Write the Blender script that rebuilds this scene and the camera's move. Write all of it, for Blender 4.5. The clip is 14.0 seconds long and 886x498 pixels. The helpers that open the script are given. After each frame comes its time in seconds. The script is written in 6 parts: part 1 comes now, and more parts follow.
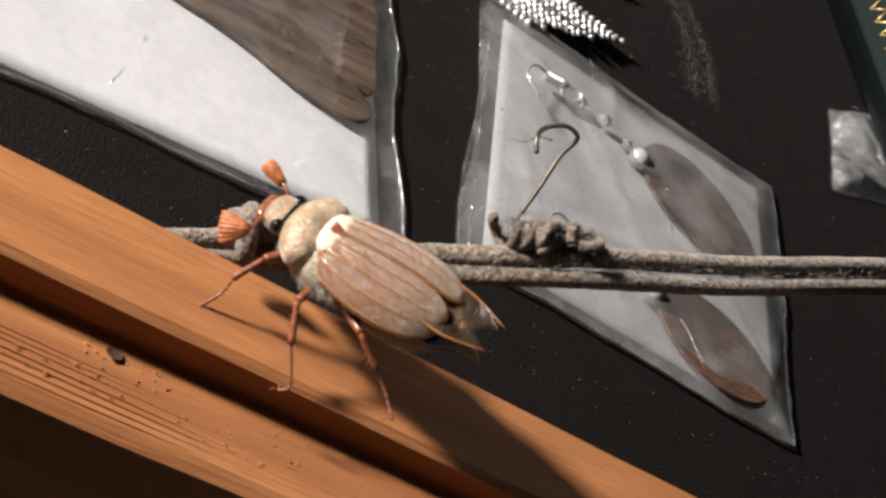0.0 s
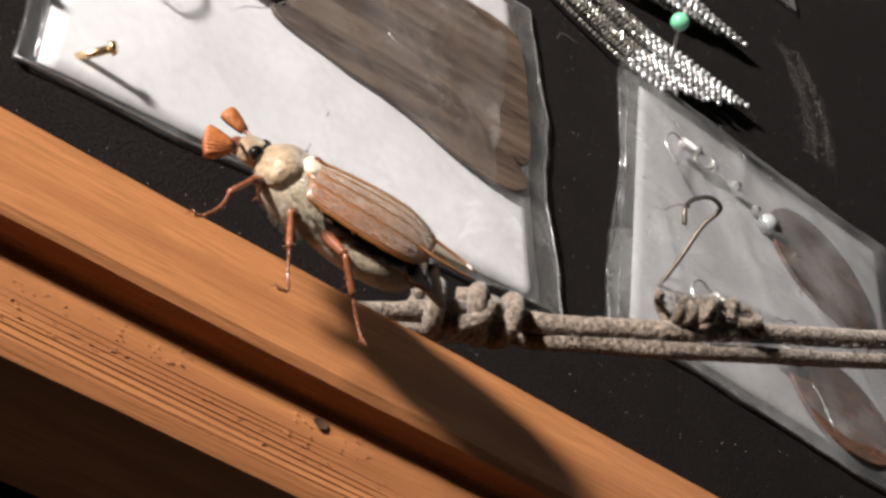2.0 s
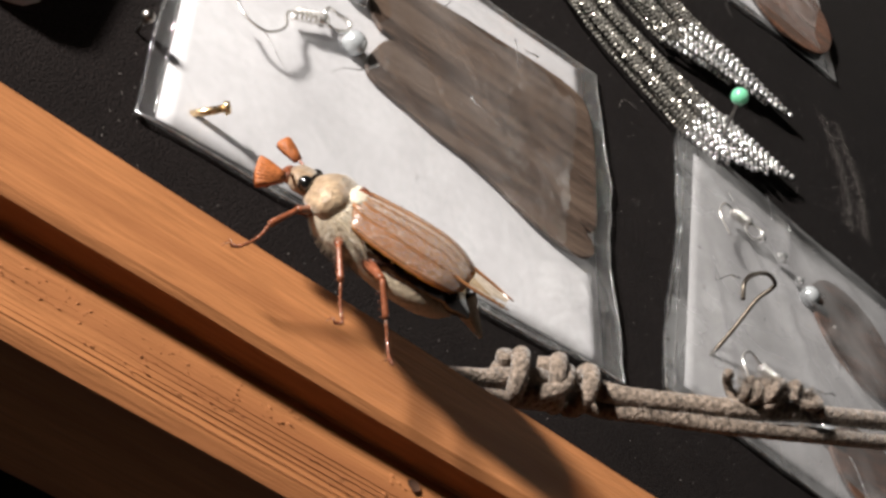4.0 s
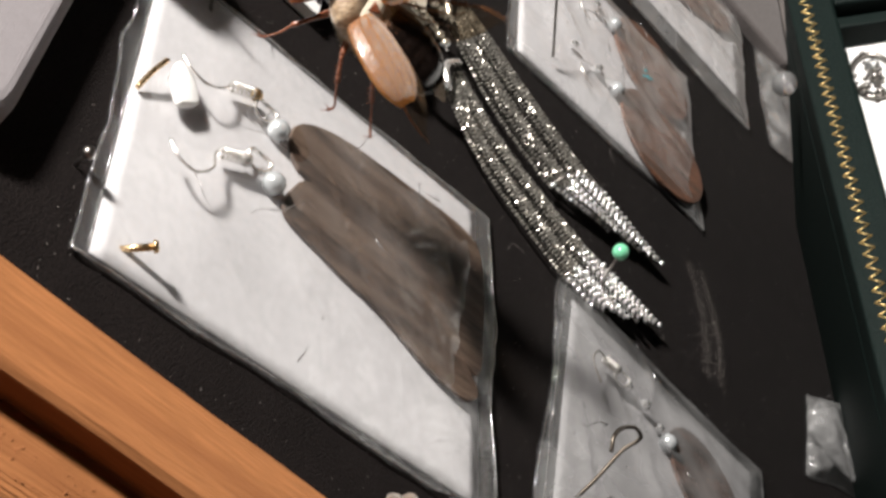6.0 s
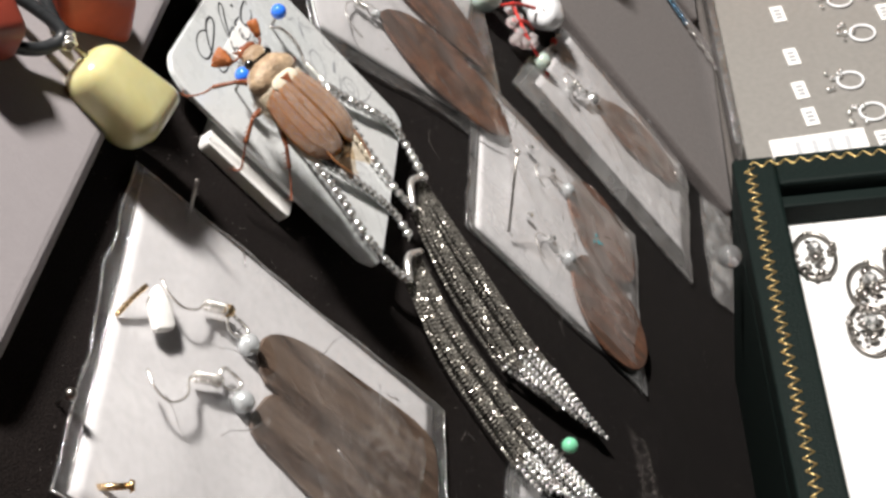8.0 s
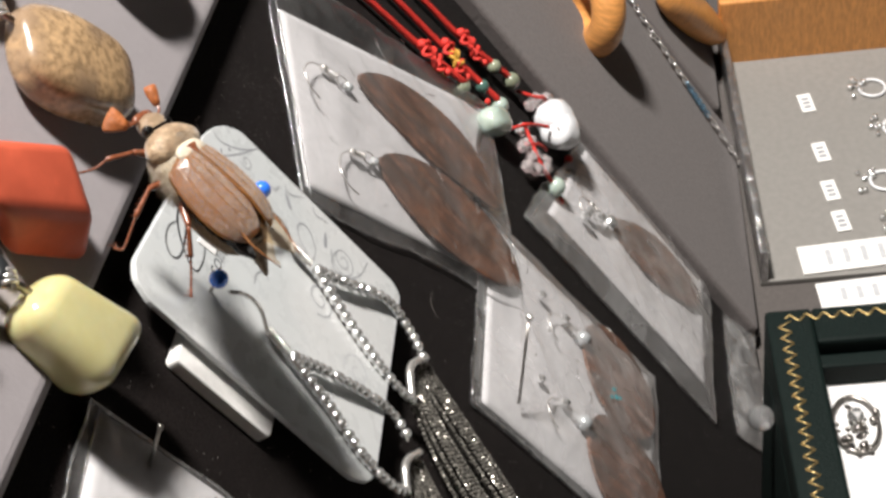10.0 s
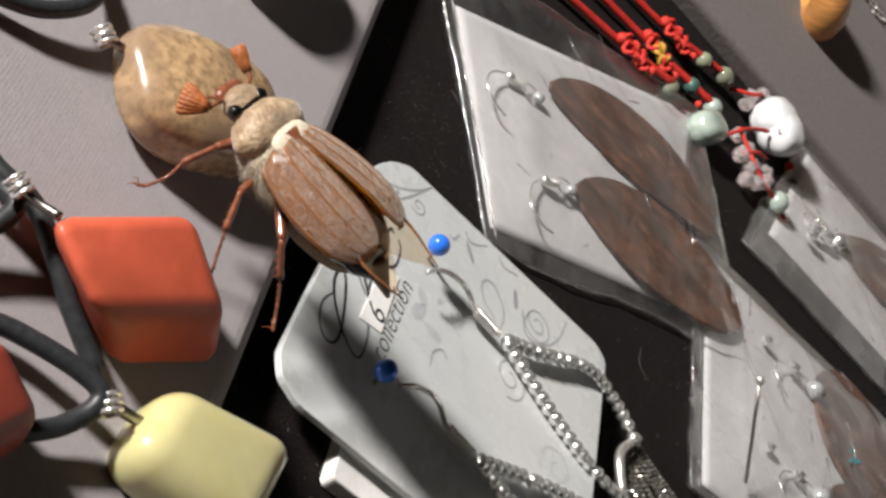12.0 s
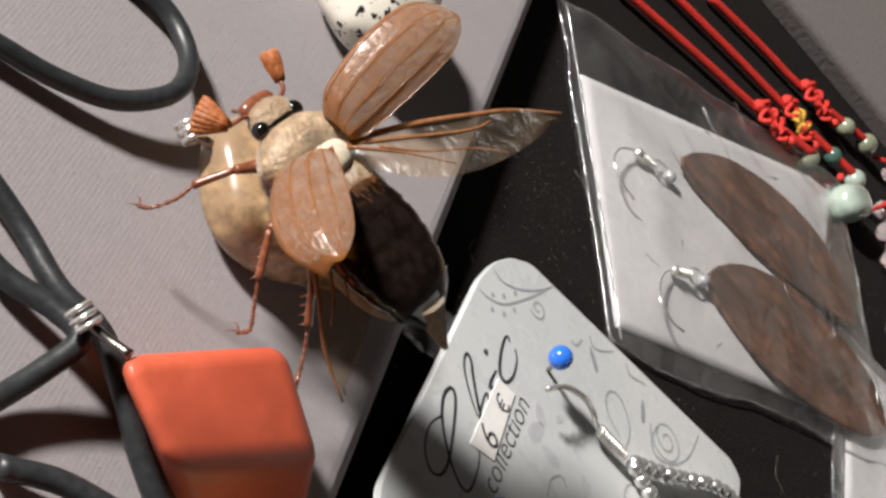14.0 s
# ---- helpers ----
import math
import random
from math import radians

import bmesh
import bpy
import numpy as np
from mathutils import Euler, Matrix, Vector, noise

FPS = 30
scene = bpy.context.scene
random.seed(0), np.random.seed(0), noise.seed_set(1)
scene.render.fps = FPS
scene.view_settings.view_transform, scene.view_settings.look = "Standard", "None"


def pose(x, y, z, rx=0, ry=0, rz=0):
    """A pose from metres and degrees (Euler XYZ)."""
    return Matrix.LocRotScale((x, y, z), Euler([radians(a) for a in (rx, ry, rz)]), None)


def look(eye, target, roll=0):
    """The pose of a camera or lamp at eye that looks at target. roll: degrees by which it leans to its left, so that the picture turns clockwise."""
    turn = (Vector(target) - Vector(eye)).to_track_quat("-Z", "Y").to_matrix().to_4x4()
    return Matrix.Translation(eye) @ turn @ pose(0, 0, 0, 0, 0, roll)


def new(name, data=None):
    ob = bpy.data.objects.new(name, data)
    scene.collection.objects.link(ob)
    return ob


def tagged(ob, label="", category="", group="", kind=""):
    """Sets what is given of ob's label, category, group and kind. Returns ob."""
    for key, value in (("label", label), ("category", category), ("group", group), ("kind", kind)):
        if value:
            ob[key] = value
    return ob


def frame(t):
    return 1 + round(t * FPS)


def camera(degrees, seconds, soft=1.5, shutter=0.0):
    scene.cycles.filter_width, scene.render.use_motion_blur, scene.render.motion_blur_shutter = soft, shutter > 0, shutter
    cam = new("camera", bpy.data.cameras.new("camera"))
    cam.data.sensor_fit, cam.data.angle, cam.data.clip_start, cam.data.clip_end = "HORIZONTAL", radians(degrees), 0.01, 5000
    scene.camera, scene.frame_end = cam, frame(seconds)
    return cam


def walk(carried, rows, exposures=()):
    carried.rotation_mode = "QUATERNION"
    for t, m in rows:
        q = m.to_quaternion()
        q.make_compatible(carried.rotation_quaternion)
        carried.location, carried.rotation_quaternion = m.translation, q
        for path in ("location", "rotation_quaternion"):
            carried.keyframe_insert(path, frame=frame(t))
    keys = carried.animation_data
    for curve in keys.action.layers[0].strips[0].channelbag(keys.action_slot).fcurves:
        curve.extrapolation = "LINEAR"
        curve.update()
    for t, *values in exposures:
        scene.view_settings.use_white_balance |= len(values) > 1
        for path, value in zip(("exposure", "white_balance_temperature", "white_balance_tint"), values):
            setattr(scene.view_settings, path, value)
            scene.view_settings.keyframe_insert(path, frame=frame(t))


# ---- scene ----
# The board stands at 60 degrees on a table; its own plane is measured in
# millimetres: x along its foot, y up its slope, z out of its face.
TILT = 60.0
BOARD = Matrix.Translation((0.0, 0.035, 0.0606)) @ Matrix.Rotation(radians(TILT), 4, "X")


def at(x, y, z=0.0, rx=0.0, ry=0.0, rz=0.0):
    """A pose on the board, in millimetres and degrees."""
    return BOARD @ pose(x / 1000, y / 1000, z / 1000, rx, ry, rz)


cam = camera(30.19, 14.0, soft=2.9, shutter=0.4)
walk(cam, [(t, BOARD @ m) for t, m in [
    (0.0, pose(-0.16127, 0.17212, 0.11814, 44.916, -38.067, -95.518)),
    (0.5, pose(-0.16209, 0.17408, 0.11487, 45.440, -37.584, -95.675)),
    (1.0, pose(-0.16226, 0.18515, 0.11832, 44.458, -37.978, -93.782)),
    (1.5, pose(-0.16183, 0.18577, 0.11472, 44.879, -37.936, -94.138)),
    (2.0, pose(-0.16173, 0.19205, 0.11835, 43.795, -38.050, -93.091)),
    (4.3, pose(-0.16054, 0.21264, 0.11861, 42.456, -42.442, -90.555)),
    (4.5, pose(-0.15993, 0.21451, 0.12026, 42.479, -43.421, -90.456)),
    (5.0, pose(-0.15923, 0.21773, 0.11886, 42.576, -47.478, -89.799)),
    (5.5, pose(-0.15928, 0.22256, 0.11852, 42.739, -48.883, -89.321)),
    (5.7, pose(-0.16173, 0.22808, 0.12659, 40.641, -49.819, -87.355)),
    (6.0, pose(-0.16074, 0.22823, 0.12427, 44.246, -49.098, -90.531)),
    (6.5, pose(-0.15657, 0.24053, 0.13471, 45.701, -50.404, -90.651)),
    (7.0, pose(-0.15290, 0.24894, 0.13825, 46.804, -51.368, -91.030)),
    (7.2, pose(-0.15159, 0.25228, 0.13933, 46.274, -51.930, -90.647)),
    (9.3, pose(-0.12160, 0.24785, 0.13525, 44.868, -52.112, -90.456)),
    (9.5, pose(-0.11257, 0.25006, 0.13900, 44.580, -52.193, -90.087)),
    (10.0, pose(-0.09929, 0.25118, 0.13739, 44.608, -52.691, -89.823)),
    (10.5, pose(-0.08576, 0.24385, 0.12630, 43.625, -51.274, -89.588)),
    (11.0, pose(-0.07535, 0.24226, 0.11981, 42.574, -49.851, -88.329)),
    (11.5, pose(-0.06466, 0.24009, 0.11495, 41.103, -49.516, -87.048)),
    (12.0, pose(-0.05137, 0.23463, 0.11415, 38.423, -48.639, -84.079)),
    (12.5, pose(-0.04230, 0.23168, 0.10864, 36.192, -47.970, -81.259)),
    (13.0, pose(-0.03425, 0.23104, 0.10835, 35.774, -47.696, -79.950)),
    (13.5, pose(-0.03132, 0.23111, 0.10672, 35.614, -47.053, -79.539)),
    (14.0, pose(-0.02880, 0.23073, 0.10504, 35.341, -46.742, -79.237)),
]], exposures=[(0.0, 0.10), (4.5, -0.08), (7.0, -0.26), (10.0, -0.40), (12.5, -0.66), (14.0, -0.66)])

# ---- light: one lamp above the board, a dim room ----
world = bpy.data.worlds.new("room_air")
world.use_nodes = True
scene.world = world
world.node_tree.nodes["Background"].inputs[0].default_value = (1.0, 0.86, 0.72, 1)
world.node_tree.nodes["Background"].inputs[1].default_value = 0.036

lamp_data = bpy.data.lights.new("lamp_bulb", "SPOT")
lamp_data.energy = 84.0
lamp_data.color = (1.0, 0.95, 0.90)
lamp_data.shadow_soft_size = 0.042
lamp_data.spot_size = radians(80)
lamp_data.spot_blend = 0.6
lamp = new("lamp_bulb", lamp_data)
lamp.matrix_world = look(at(150, 800, 330).translation, at(70, 80, 0).translation)


# ---- materials ----
def material(name, base, rough=0.5, metal=0.0, vary=0.15, grain=900.0, bump=0.0, coat=0.0, second=None,
             stretch=(1, 1, 1), bump_scale=None, blotch=120.0, sheen=0.0, spec=0.5, transmission=0.0, ior=1.45, sss=0.0):
    m = bpy.data.materials.new(name)
    m.use_nodes = True
    nt = m.node_tree
    b = nt.nodes["Principled BSDF"]
    co = nt.nodes.new("ShaderNodeTexCoord")
    mp = nt.nodes.new("ShaderNodeMapping")
    mp.inputs["Scale"].default_value = stretch
    nt.links.new(co.outputs["Object"], mp.inputs["Vector"])
    fine = nt.nodes.new("ShaderNodeTexNoise")
    fine.inputs["Scale"].default_value = grain
    fine.inputs["Detail"].default_value = 6
    nt.links.new(mp.outputs[0], fine.inputs["Vector"])
    big = nt.nodes.new("ShaderNodeTexNoise")
    big.inputs["Scale"].default_value = blotch
    big.inputs["Detail"].default_value = 3
    nt.links.new(mp.outputs[0], big.inputs["Vector"])
    dark = tuple(c * (1 - vary) for c in base)
    light = tuple(min(1, c * (1 + vary)) for c in base)
    r1 = nt.nodes.new("ShaderNodeValToRGB")
    r1.color_ramp.elements[0].position, r1.color_ramp.elements[1].position = 0.35, 0.65
    r1.color_ramp.elements[0].color = (*dark, 1)
    r1.color_ramp.elements[1].color = (*light, 1)
    nt.links.new(fine.outputs["Fac"], r1.inputs[0])
    mix = nt.nodes.new("ShaderNodeMix")
    mix.data_type = "RGBA"
    r2 = nt.nodes.new("ShaderNodeValToRGB")
    r2.color_ramp.elements[0].position, r2.color_ramp.elements[1].position = 0.42, 0.62
    nt.links.new(big.outputs["Fac"], r2.inputs[0])
    nt.links.new(r2.outputs[0], mix.inputs["Factor"])
    nt.links.new(r1.outputs[0], mix.inputs["A"])
    if second is None:
        tone = nt.nodes.new("ShaderNodeMix")
        tone.data_type = "RGBA"
        tone.inputs["Factor"].default_value = 0.75
        nt.links.new(r1.outputs[0], tone.inputs["B"])
        tone.inputs["A"].default_value = (*dark, 1)
        nt.links.new(tone.outputs["Result"], mix.inputs["B"])
    else:
        mix.inputs["B"].default_value = (*second, 1)
    nt.links.new(mix.outputs["Result"], b.inputs["Base Color"])
    rr = nt.nodes.new("ShaderNodeMapRange")
    rr.inputs["To Min"].default_value = max(0.02, rough - 0.08)
    rr.inputs["To Max"].default_value = min(1.0, rough + 0.08)
    nt.links.new(fine.outputs["Fac"], rr.inputs["Value"])
    nt.links.new(rr.outputs[0], b.inputs["Roughness"])
    b.inputs["Metallic"].default_value = metal
    b.inputs["Coat Weight"].default_value = coat
    b.inputs["Coat Roughness"].default_value = 0.12
    b.inputs["Specular IOR Level"].default_value = spec
    b.inputs["Sheen Weight"].default_value = sheen
    b.inputs["Sheen Roughness"].default_value = 0.4
    b.inputs["Transmission Weight"].default_value = transmission
    b.inputs["IOR"].default_value = ior
    if sss:
        b.inputs["Subsurface Weight"].default_value = sss
        b.inputs["Subsurface Radius"].default_value = (0.004, 0.0025, 0.0015)
        b.inputs["Subsurface Scale"].default_value = 1.0
    if bump:
        bn = nt.nodes.new("ShaderNodeTexNoise")
        bn.inputs["Scale"].default_value = bump_scale or grain
        bn.inputs["Detail"].default_value = 4
        nt.links.new(mp.outputs[0], bn.inputs["Vector"])
        bu = nt.nodes.new("ShaderNodeBump")
        bu.inputs["Strength"].default_value = bump
        bu.inputs["Distance"].default_value = 0.0005
        nt.links.new(bn.outputs["Fac"], bu.inputs["Height"])
        nt.links.new(bu.outputs[0], b.inputs["Normal"])
    return m


def film_material(name, cloud=0.02, gloss=0.02, wrinkle=0.5, scale=90.0, tint=(1, 1, 1), streak=(1, 1, 1), haze_tone=(0.8, 0.8, 0.8), rough=0.2, cap=0.5):
    """Clear plastic film: sees through, shines, a little cloudy."""
    m = bpy.data.materials.new(name)
    m.use_nodes = True
    nt = m.node_tree
    nt.nodes.remove(nt.nodes["Principled BSDF"])
    out = nt.nodes["Material Output"]
    clear = nt.nodes.new("ShaderNodeBsdfTransparent")
    clear.inputs[0].default_value = (*[0.97 * c for c in tint], 1)
    haze = nt.nodes.new("ShaderNodeBsdfDiffuse")
    haze.inputs[0].default_value = (*haze_tone, 1)
    shine = nt.nodes.new("ShaderNodeBsdfAnisotropic")
    shine.inputs["Roughness"].default_value = rough
    co = nt.nodes.new("ShaderNodeTexCoord")
    mp = nt.nodes.new("ShaderNodeMapping")
    mp.inputs["Scale"].default_value = streak
    nt.links.new(co.outputs["Object"], mp.inputs["Vector"])
    n1 = nt.nodes.new("ShaderNodeTexNoise")
    n1.inputs["Scale"].default_value = scale
    n1.inputs["Detail"].default_value = 5
    n1.inputs["Distortion"].default_value = 0.6
    nt.links.new(mp.outputs[0], n1.inputs["Vector"])
    bu = nt.nodes.new("ShaderNodeBump")
    bu.inputs["Strength"].default_value = wrinkle
    bu.inputs["Distance"].default_value = 0.004
    nt.links.new(n1.outputs["Fac"], bu.inputs["Height"])
    nt.links.new(bu.outputs[0], shine.inputs["Normal"])
    fr = nt.nodes.new("ShaderNodeFresnel")
    fr.inputs["IOR"].default_value = 1.5
    add = nt.nodes.new("ShaderNodeMath")
    add.inputs[1].default_value = gloss
    nt.links.new(fr.outputs[0], add.inputs[0])
    cl = nt.nodes.new("ShaderNodeMath")
    cl.operation = "MINIMUM"
    cl.inputs[1].default_value = cap
    nt.links.new(add.outputs[0], cl.inputs[0])
    hz = nt.nodes.new("ShaderNodeMapRange")
    hz.inputs["From Min"].default_value, hz.inputs["From Max"].default_value = 0.4, 0.75
    hz.inputs["To Min"].default_value, hz.inputs["To Max"].default_value = cloud * 0.5, cloud * 1.8
    nt.links.new(n1.outputs["Fac"], hz.inputs["Value"])
    mx1 = nt.nodes.new("ShaderNodeMixShader")
    nt.links.new(hz.outputs[0], mx1.inputs[0])
    nt.links.new(clear.outputs[0], mx1.inputs[1])
    nt.links.new(haze.outputs[0], mx1.inputs[2])
    mx2 = nt.nodes.new("ShaderNodeMixShader")
    nt.links.new(cl.outputs[0], mx2.inputs[0])
    nt.links.new(mx1.outputs[0], mx2.inputs[1])
    nt.links.new(shine.outputs[0], mx2.inputs[2])
    nt.links.new(mx2.outputs[0], out.inputs["Surface"])
    return m


M_VELVET = material("black_velvet", (0.0125, 0.0098, 0.0092), 0.9, vary=0.5, grain=2500, bump=0.6, bump_scale=3000, sheen=0.012, spec=0.08)
M_PINE = material("pine_wood", (0.38, 0.155, 0.058), 0.6, vary=0.15, grain=420, stretch=(6, 0.35, 6), bump=0.35, bump_scale=420, blotch=30, second=(0.29, 0.112, 0.042), spec=0.3)
M_FILM = film_material("clear_film", cloud=0.02, gloss=0.03, wrinkle=0.9, scale=70, rough=0.16)
M_FILM_EDGE = film_material("film_edge", cloud=0.20, gloss=0.50, wrinkle=0.5, scale=260, rough=0.13, cap=0.85)
M_FILM_MILKY = film_material("milky_film", cloud=0.14, gloss=0.09, wrinkle=1.0, scale=80, rough=0.28)
M_FILM_HAZY = film_material("hazy_film", cloud=0.05, gloss=0.09, wrinkle=0.8, scale=75, rough=0.24)
M_FILM_CRUMPLED = film_material("crumpled_film", cloud=0.22, gloss=0.12, wrinkle=1.0, scale=160)
M_PAPER = material("white_paper", (0.55, 0.54, 0.55), 0.85, vary=0.05, grain=700, bump=0.12, bump_scale=130, blotch=40, spec=0.2)
M_BARK = material("dark_leaf_wood", (0.052, 0.032, 0.022), 0.6, vary=0.6, grain=520, stretch=(5, 0.5, 3), bump=0.5, blotch=70, second=(0.115, 0.078, 0.056))
M_SHELL = material("brown_shell_wood", (0.135, 0.062, 0.037), 0.5, vary=0.5, grain=420, stretch=(4, 1, 2), bump=0.4, blotch=80, second=(0.068, 0.042, 0.031))
M_SILVER = material("silver_metal", (0.82, 0.80, 0.77), 0.24, metal=0.8, vary=0.06, grain=1500)
M_STEEL = material("dark_steel", (0.32, 0.30, 0.28), 0.3, metal=1.0, vary=0.15, grain=1500)
M_BRONZE = material("browned_steel", (0.13, 0.11, 0.09), 0.38, metal=0.9, vary=0.2, grain=1500)
M_BRASS = material("brass_nail", (0.72, 0.52, 0.30), 0.28, metal=1.0, vary=0.1, grain=1500)
M_CHAIN = material("chain_metal", (0.30, 0.285, 0.255), 0.28, metal=0.7, vary=0.25, grain=1800)
M_STRASS = material("rhinestone", (0.88, 0.88, 0.87), 0.2, metal=0.85, vary=0.1, grain=2500)
M_PEARL = material("grey_pearl", (0.46, 0.48, 0.49), 0.16, metal=0.35, vary=0.06, coat=0.8)
M_BLUE = material("blue_glass_head", (0.03, 0.16, 0.72), 0.18, vary=0.05, coat=0.6)
M_GREEN = material("green_glass_head", (0.16, 0.50, 0.30), 0.2, vary=0.05, coat=0.6)
M_CORD_GREY = material("grey_cotton_cord", (0.185, 0.145, 0.115), 0.95, vary=0.5, grain=1600, stretch=(1, 1, 1), bump=1.0, bump_scale=1900, blotch=160, sheen=0.3, spec=0.1)
M_CORD_BLACK = material("black_rubber_cord", (0.022, 0.024, 0.026), 0.42, vary=0.2, grain=1200, bump=0.1)
M_PAD = material("grey_cloth_pad", (0.31, 0.285, 0.295), 0.9, vary=0.08, grain=1800, stretch=(9, 0.8, 1), bump=0.35, bump_scale=1500, blotch=25, sheen=0.1, spec=0.15)
M_CARD = material("glossy_card", (0.56, 0.585, 0.59), 0.28, vary=0.03, grain=300, blotch=30, second=(0.62, 0.63, 0.63), coat=0.3)
M_CARD_WHITE = material("white_board", (0.80, 0.79, 0.77), 0.6, vary=0.04, grain=900)
M_PRINT = material("grey_print", (0.30, 0.31, 0.33), 0.4, vary=0.1, grain=900)
M_PRINT_LIGHT = material("pale_grey_print", (0.47, 0.48, 0.50), 0.4, vary=0.08, grain=900)
M_INK = material("black_ink", (0.03, 0.03, 0.035), 0.45, vary=0.1, grain=900)
M_RED_STONE = material("red_jasper", (0.53, 0.100, 0.052), 0.45, vary=0.09, grain=420, blotch=120, second=(0.46, 0.085, 0.045), spec=0.35, coat=0.05, bump=0.05, bump_scale=500)
# red jasper darkened for the second stone: its shade is in the colour
M_SHADED_RED_STONE = material("dark_red_jasper", (0.30, 0.055, 0.034), 0.42, vary=0.12, grain=420, blotch=120, second=(0.24, 0.045, 0.03), spec=0.35, coat=0.05)
M_YELLOW_STONE = material("yellow_jade", (0.58, 0.54, 0.29), 0.22, vary=0.08, grain=200, blotch=90, second=(0.50, 0.46, 0.22), coat=0.6, sss=0.3)
M_BROWN_STONE = material("brown_agate", (0.38, 0.25, 0.135), 0.28, vary=0.35, grain=900, blotch=150, second=(0.25, 0.17, 0.105), coat=0.4)
M_RED_CORD = material("red_silk_cord", (0.62, 0.035, 0.025), 0.55, vary=0.25, grain=2500, bump=0.5, bump_scale=3500)
M_GOLD_CORD = material("gold_thread", (0.62, 0.34, 0.05), 0.5, vary=0.25, grain=2500, bump=0.5)
M_JADE = material("pale_jade", (0.36, 0.43, 0.38), 0.2, vary=0.1, grain=300, coat=0.5, sss=0.2)
M_AGATE_GREEN = material("grey_green_agate", (0.22, 0.24, 0.17), 0.15, vary=0.2, grain=300, coat=0.6)
M_TEAL = material("teal_agate", (0.06, 0.12, 0.10), 0.15, vary=0.2, grain=300, coat=0.6)
M_WHITE_BEAD = material("white_porcelain", (0.80, 0.81, 0.83), 0.2, vary=0.06, grain=300, coat=0.5)
M_CRYSTAL = material("clear_crystal", (0.95, 0.86, 0.86), 0.05, vary=0.02, transmission=0.75, ior=1.4)
M_KNOB = material("clear_knob_plastic", (0.95, 0.95, 0.96), 0.05, vary=0.02, transmission=0.9, ior=1.45)
M_BOX_GREEN = material("dark_green_leatherette", (0.004, 0.0085, 0.0075), 0.6, vary=0.25, grain=1500, bump=0.4, bump_scale=1800, spec=0.12)
M_GOLD = material("gold_print", (0.66, 0.48, 0.20), 0.35, metal=0.8, vary=0.15, grain=1500)
M_TRAY = material("grey_tray_floor", (0.23, 0.22, 0.205), 0.6, vary=0.06, grain=500, blotch=20)
M_ORANGE_WOOD = material("orange_wood", (0.60, 0.27, 0.08), 0.4, vary=0.18, grain=300, stretch=(1, 5, 1), blotch=60, coat=0.2)
M_TURQ = material("blue_steel_chain", (0.25, 0.42, 0.55), 0.25, metal=0.8, vary=0.3, grain=1500)
M_WALL = material("room_plaster", (0.45, 0.40, 0.34), 0.9, vary=0.05, grain=60, blotch=3)
M_TABLE = material("table_cloth", (0.09, 0.08, 0.075), 0.9, vary=0.1, grain=800, bump=0.2)
# taupe cloth, its colour also darkened for the weaker light at the far pads
M_PAD_FAR = material("dimmed_taupe_pad", (0.165, 0.148, 0.144), 0.9, vary=0.08, grain=900, bump=0.3, bump_scale=900, blotch=20, sheen=0.1, spec=0.15)
M_LINING = material("white_satin_lining", (0.66, 0.66, 0.65), 0.7, vary=0.06, grain=300, bump=0.15, bump_scale=120)
M_HOLE = material("hole_shade", (0.07, 0.028, 0.012), 0.9, vary=0.3)
M_LINT = material("pale_lint", (0.20, 0.18, 0.165), 0.9, vary=0.3)
M_GLITTER = material("teal_glitter", (0.05, 0.55, 0.65), 0.2, metal=0.6)


def rib_cloth(m, period):
    """Fine woven ribs of the given period in metres."""
    nt = m.node_tree
    b = nt.nodes["Principled BSDF"]
    co = nt.nodes.new("ShaderNodeTexCoord")
    wave = nt.nodes.new("ShaderNodeTexWave")
    wave.bands_direction = "Y"
    wave.inputs["Scale"].default_value = 0.314 / period
    wave.inputs["Distortion"].default_value = 0.8
    wave.inputs["Detail"].default_value = 2
    nt.links.new(co.outputs["Object"], wave.inputs["Vector"])
    bu = nt.nodes.new("ShaderNodeBump")
    bu.inputs["Strength"].default_value = 0.09
    bu.inputs["Distance"].default_value = 0.00010
    nt.links.new(wave.outputs["Fac"], bu.inputs["Height"])
    nt.links.new(b.inputs["Normal"].links[0].from_socket, bu.inputs["Normal"])
    nt.links.new(bu.outputs[0], b.inputs["Normal"])


rib_cloth(M_PAD, 0.00048)


# ---- building helpers ----
def thing(name, m, label, category, group="", kind=""):
    ob = new(name)
    ob.empty_display_size = 0.005
    ob.matrix_world = m
    return tagged(ob, label, category, group, kind)


def part(name, bm, mat, parent, label="", smooth=True, m=None):
    me = bpy.data.meshes.new(name)
    bm.to_mesh(me)
    bm.free()
    me.materials.append(mat)
    if smooth:
        me.polygons.foreach_set("use_smooth", [True] * len(me.polygons))
    ob = new(name, me)
    if parent is not None:
        ob.parent = parent
    if m is not None:
        ob.matrix_basis = m
    if label:
        ob["label"] = label
    return ob


def mm(x, y, z):
    return Vector((x / 1000, y / 1000, z / 1000))


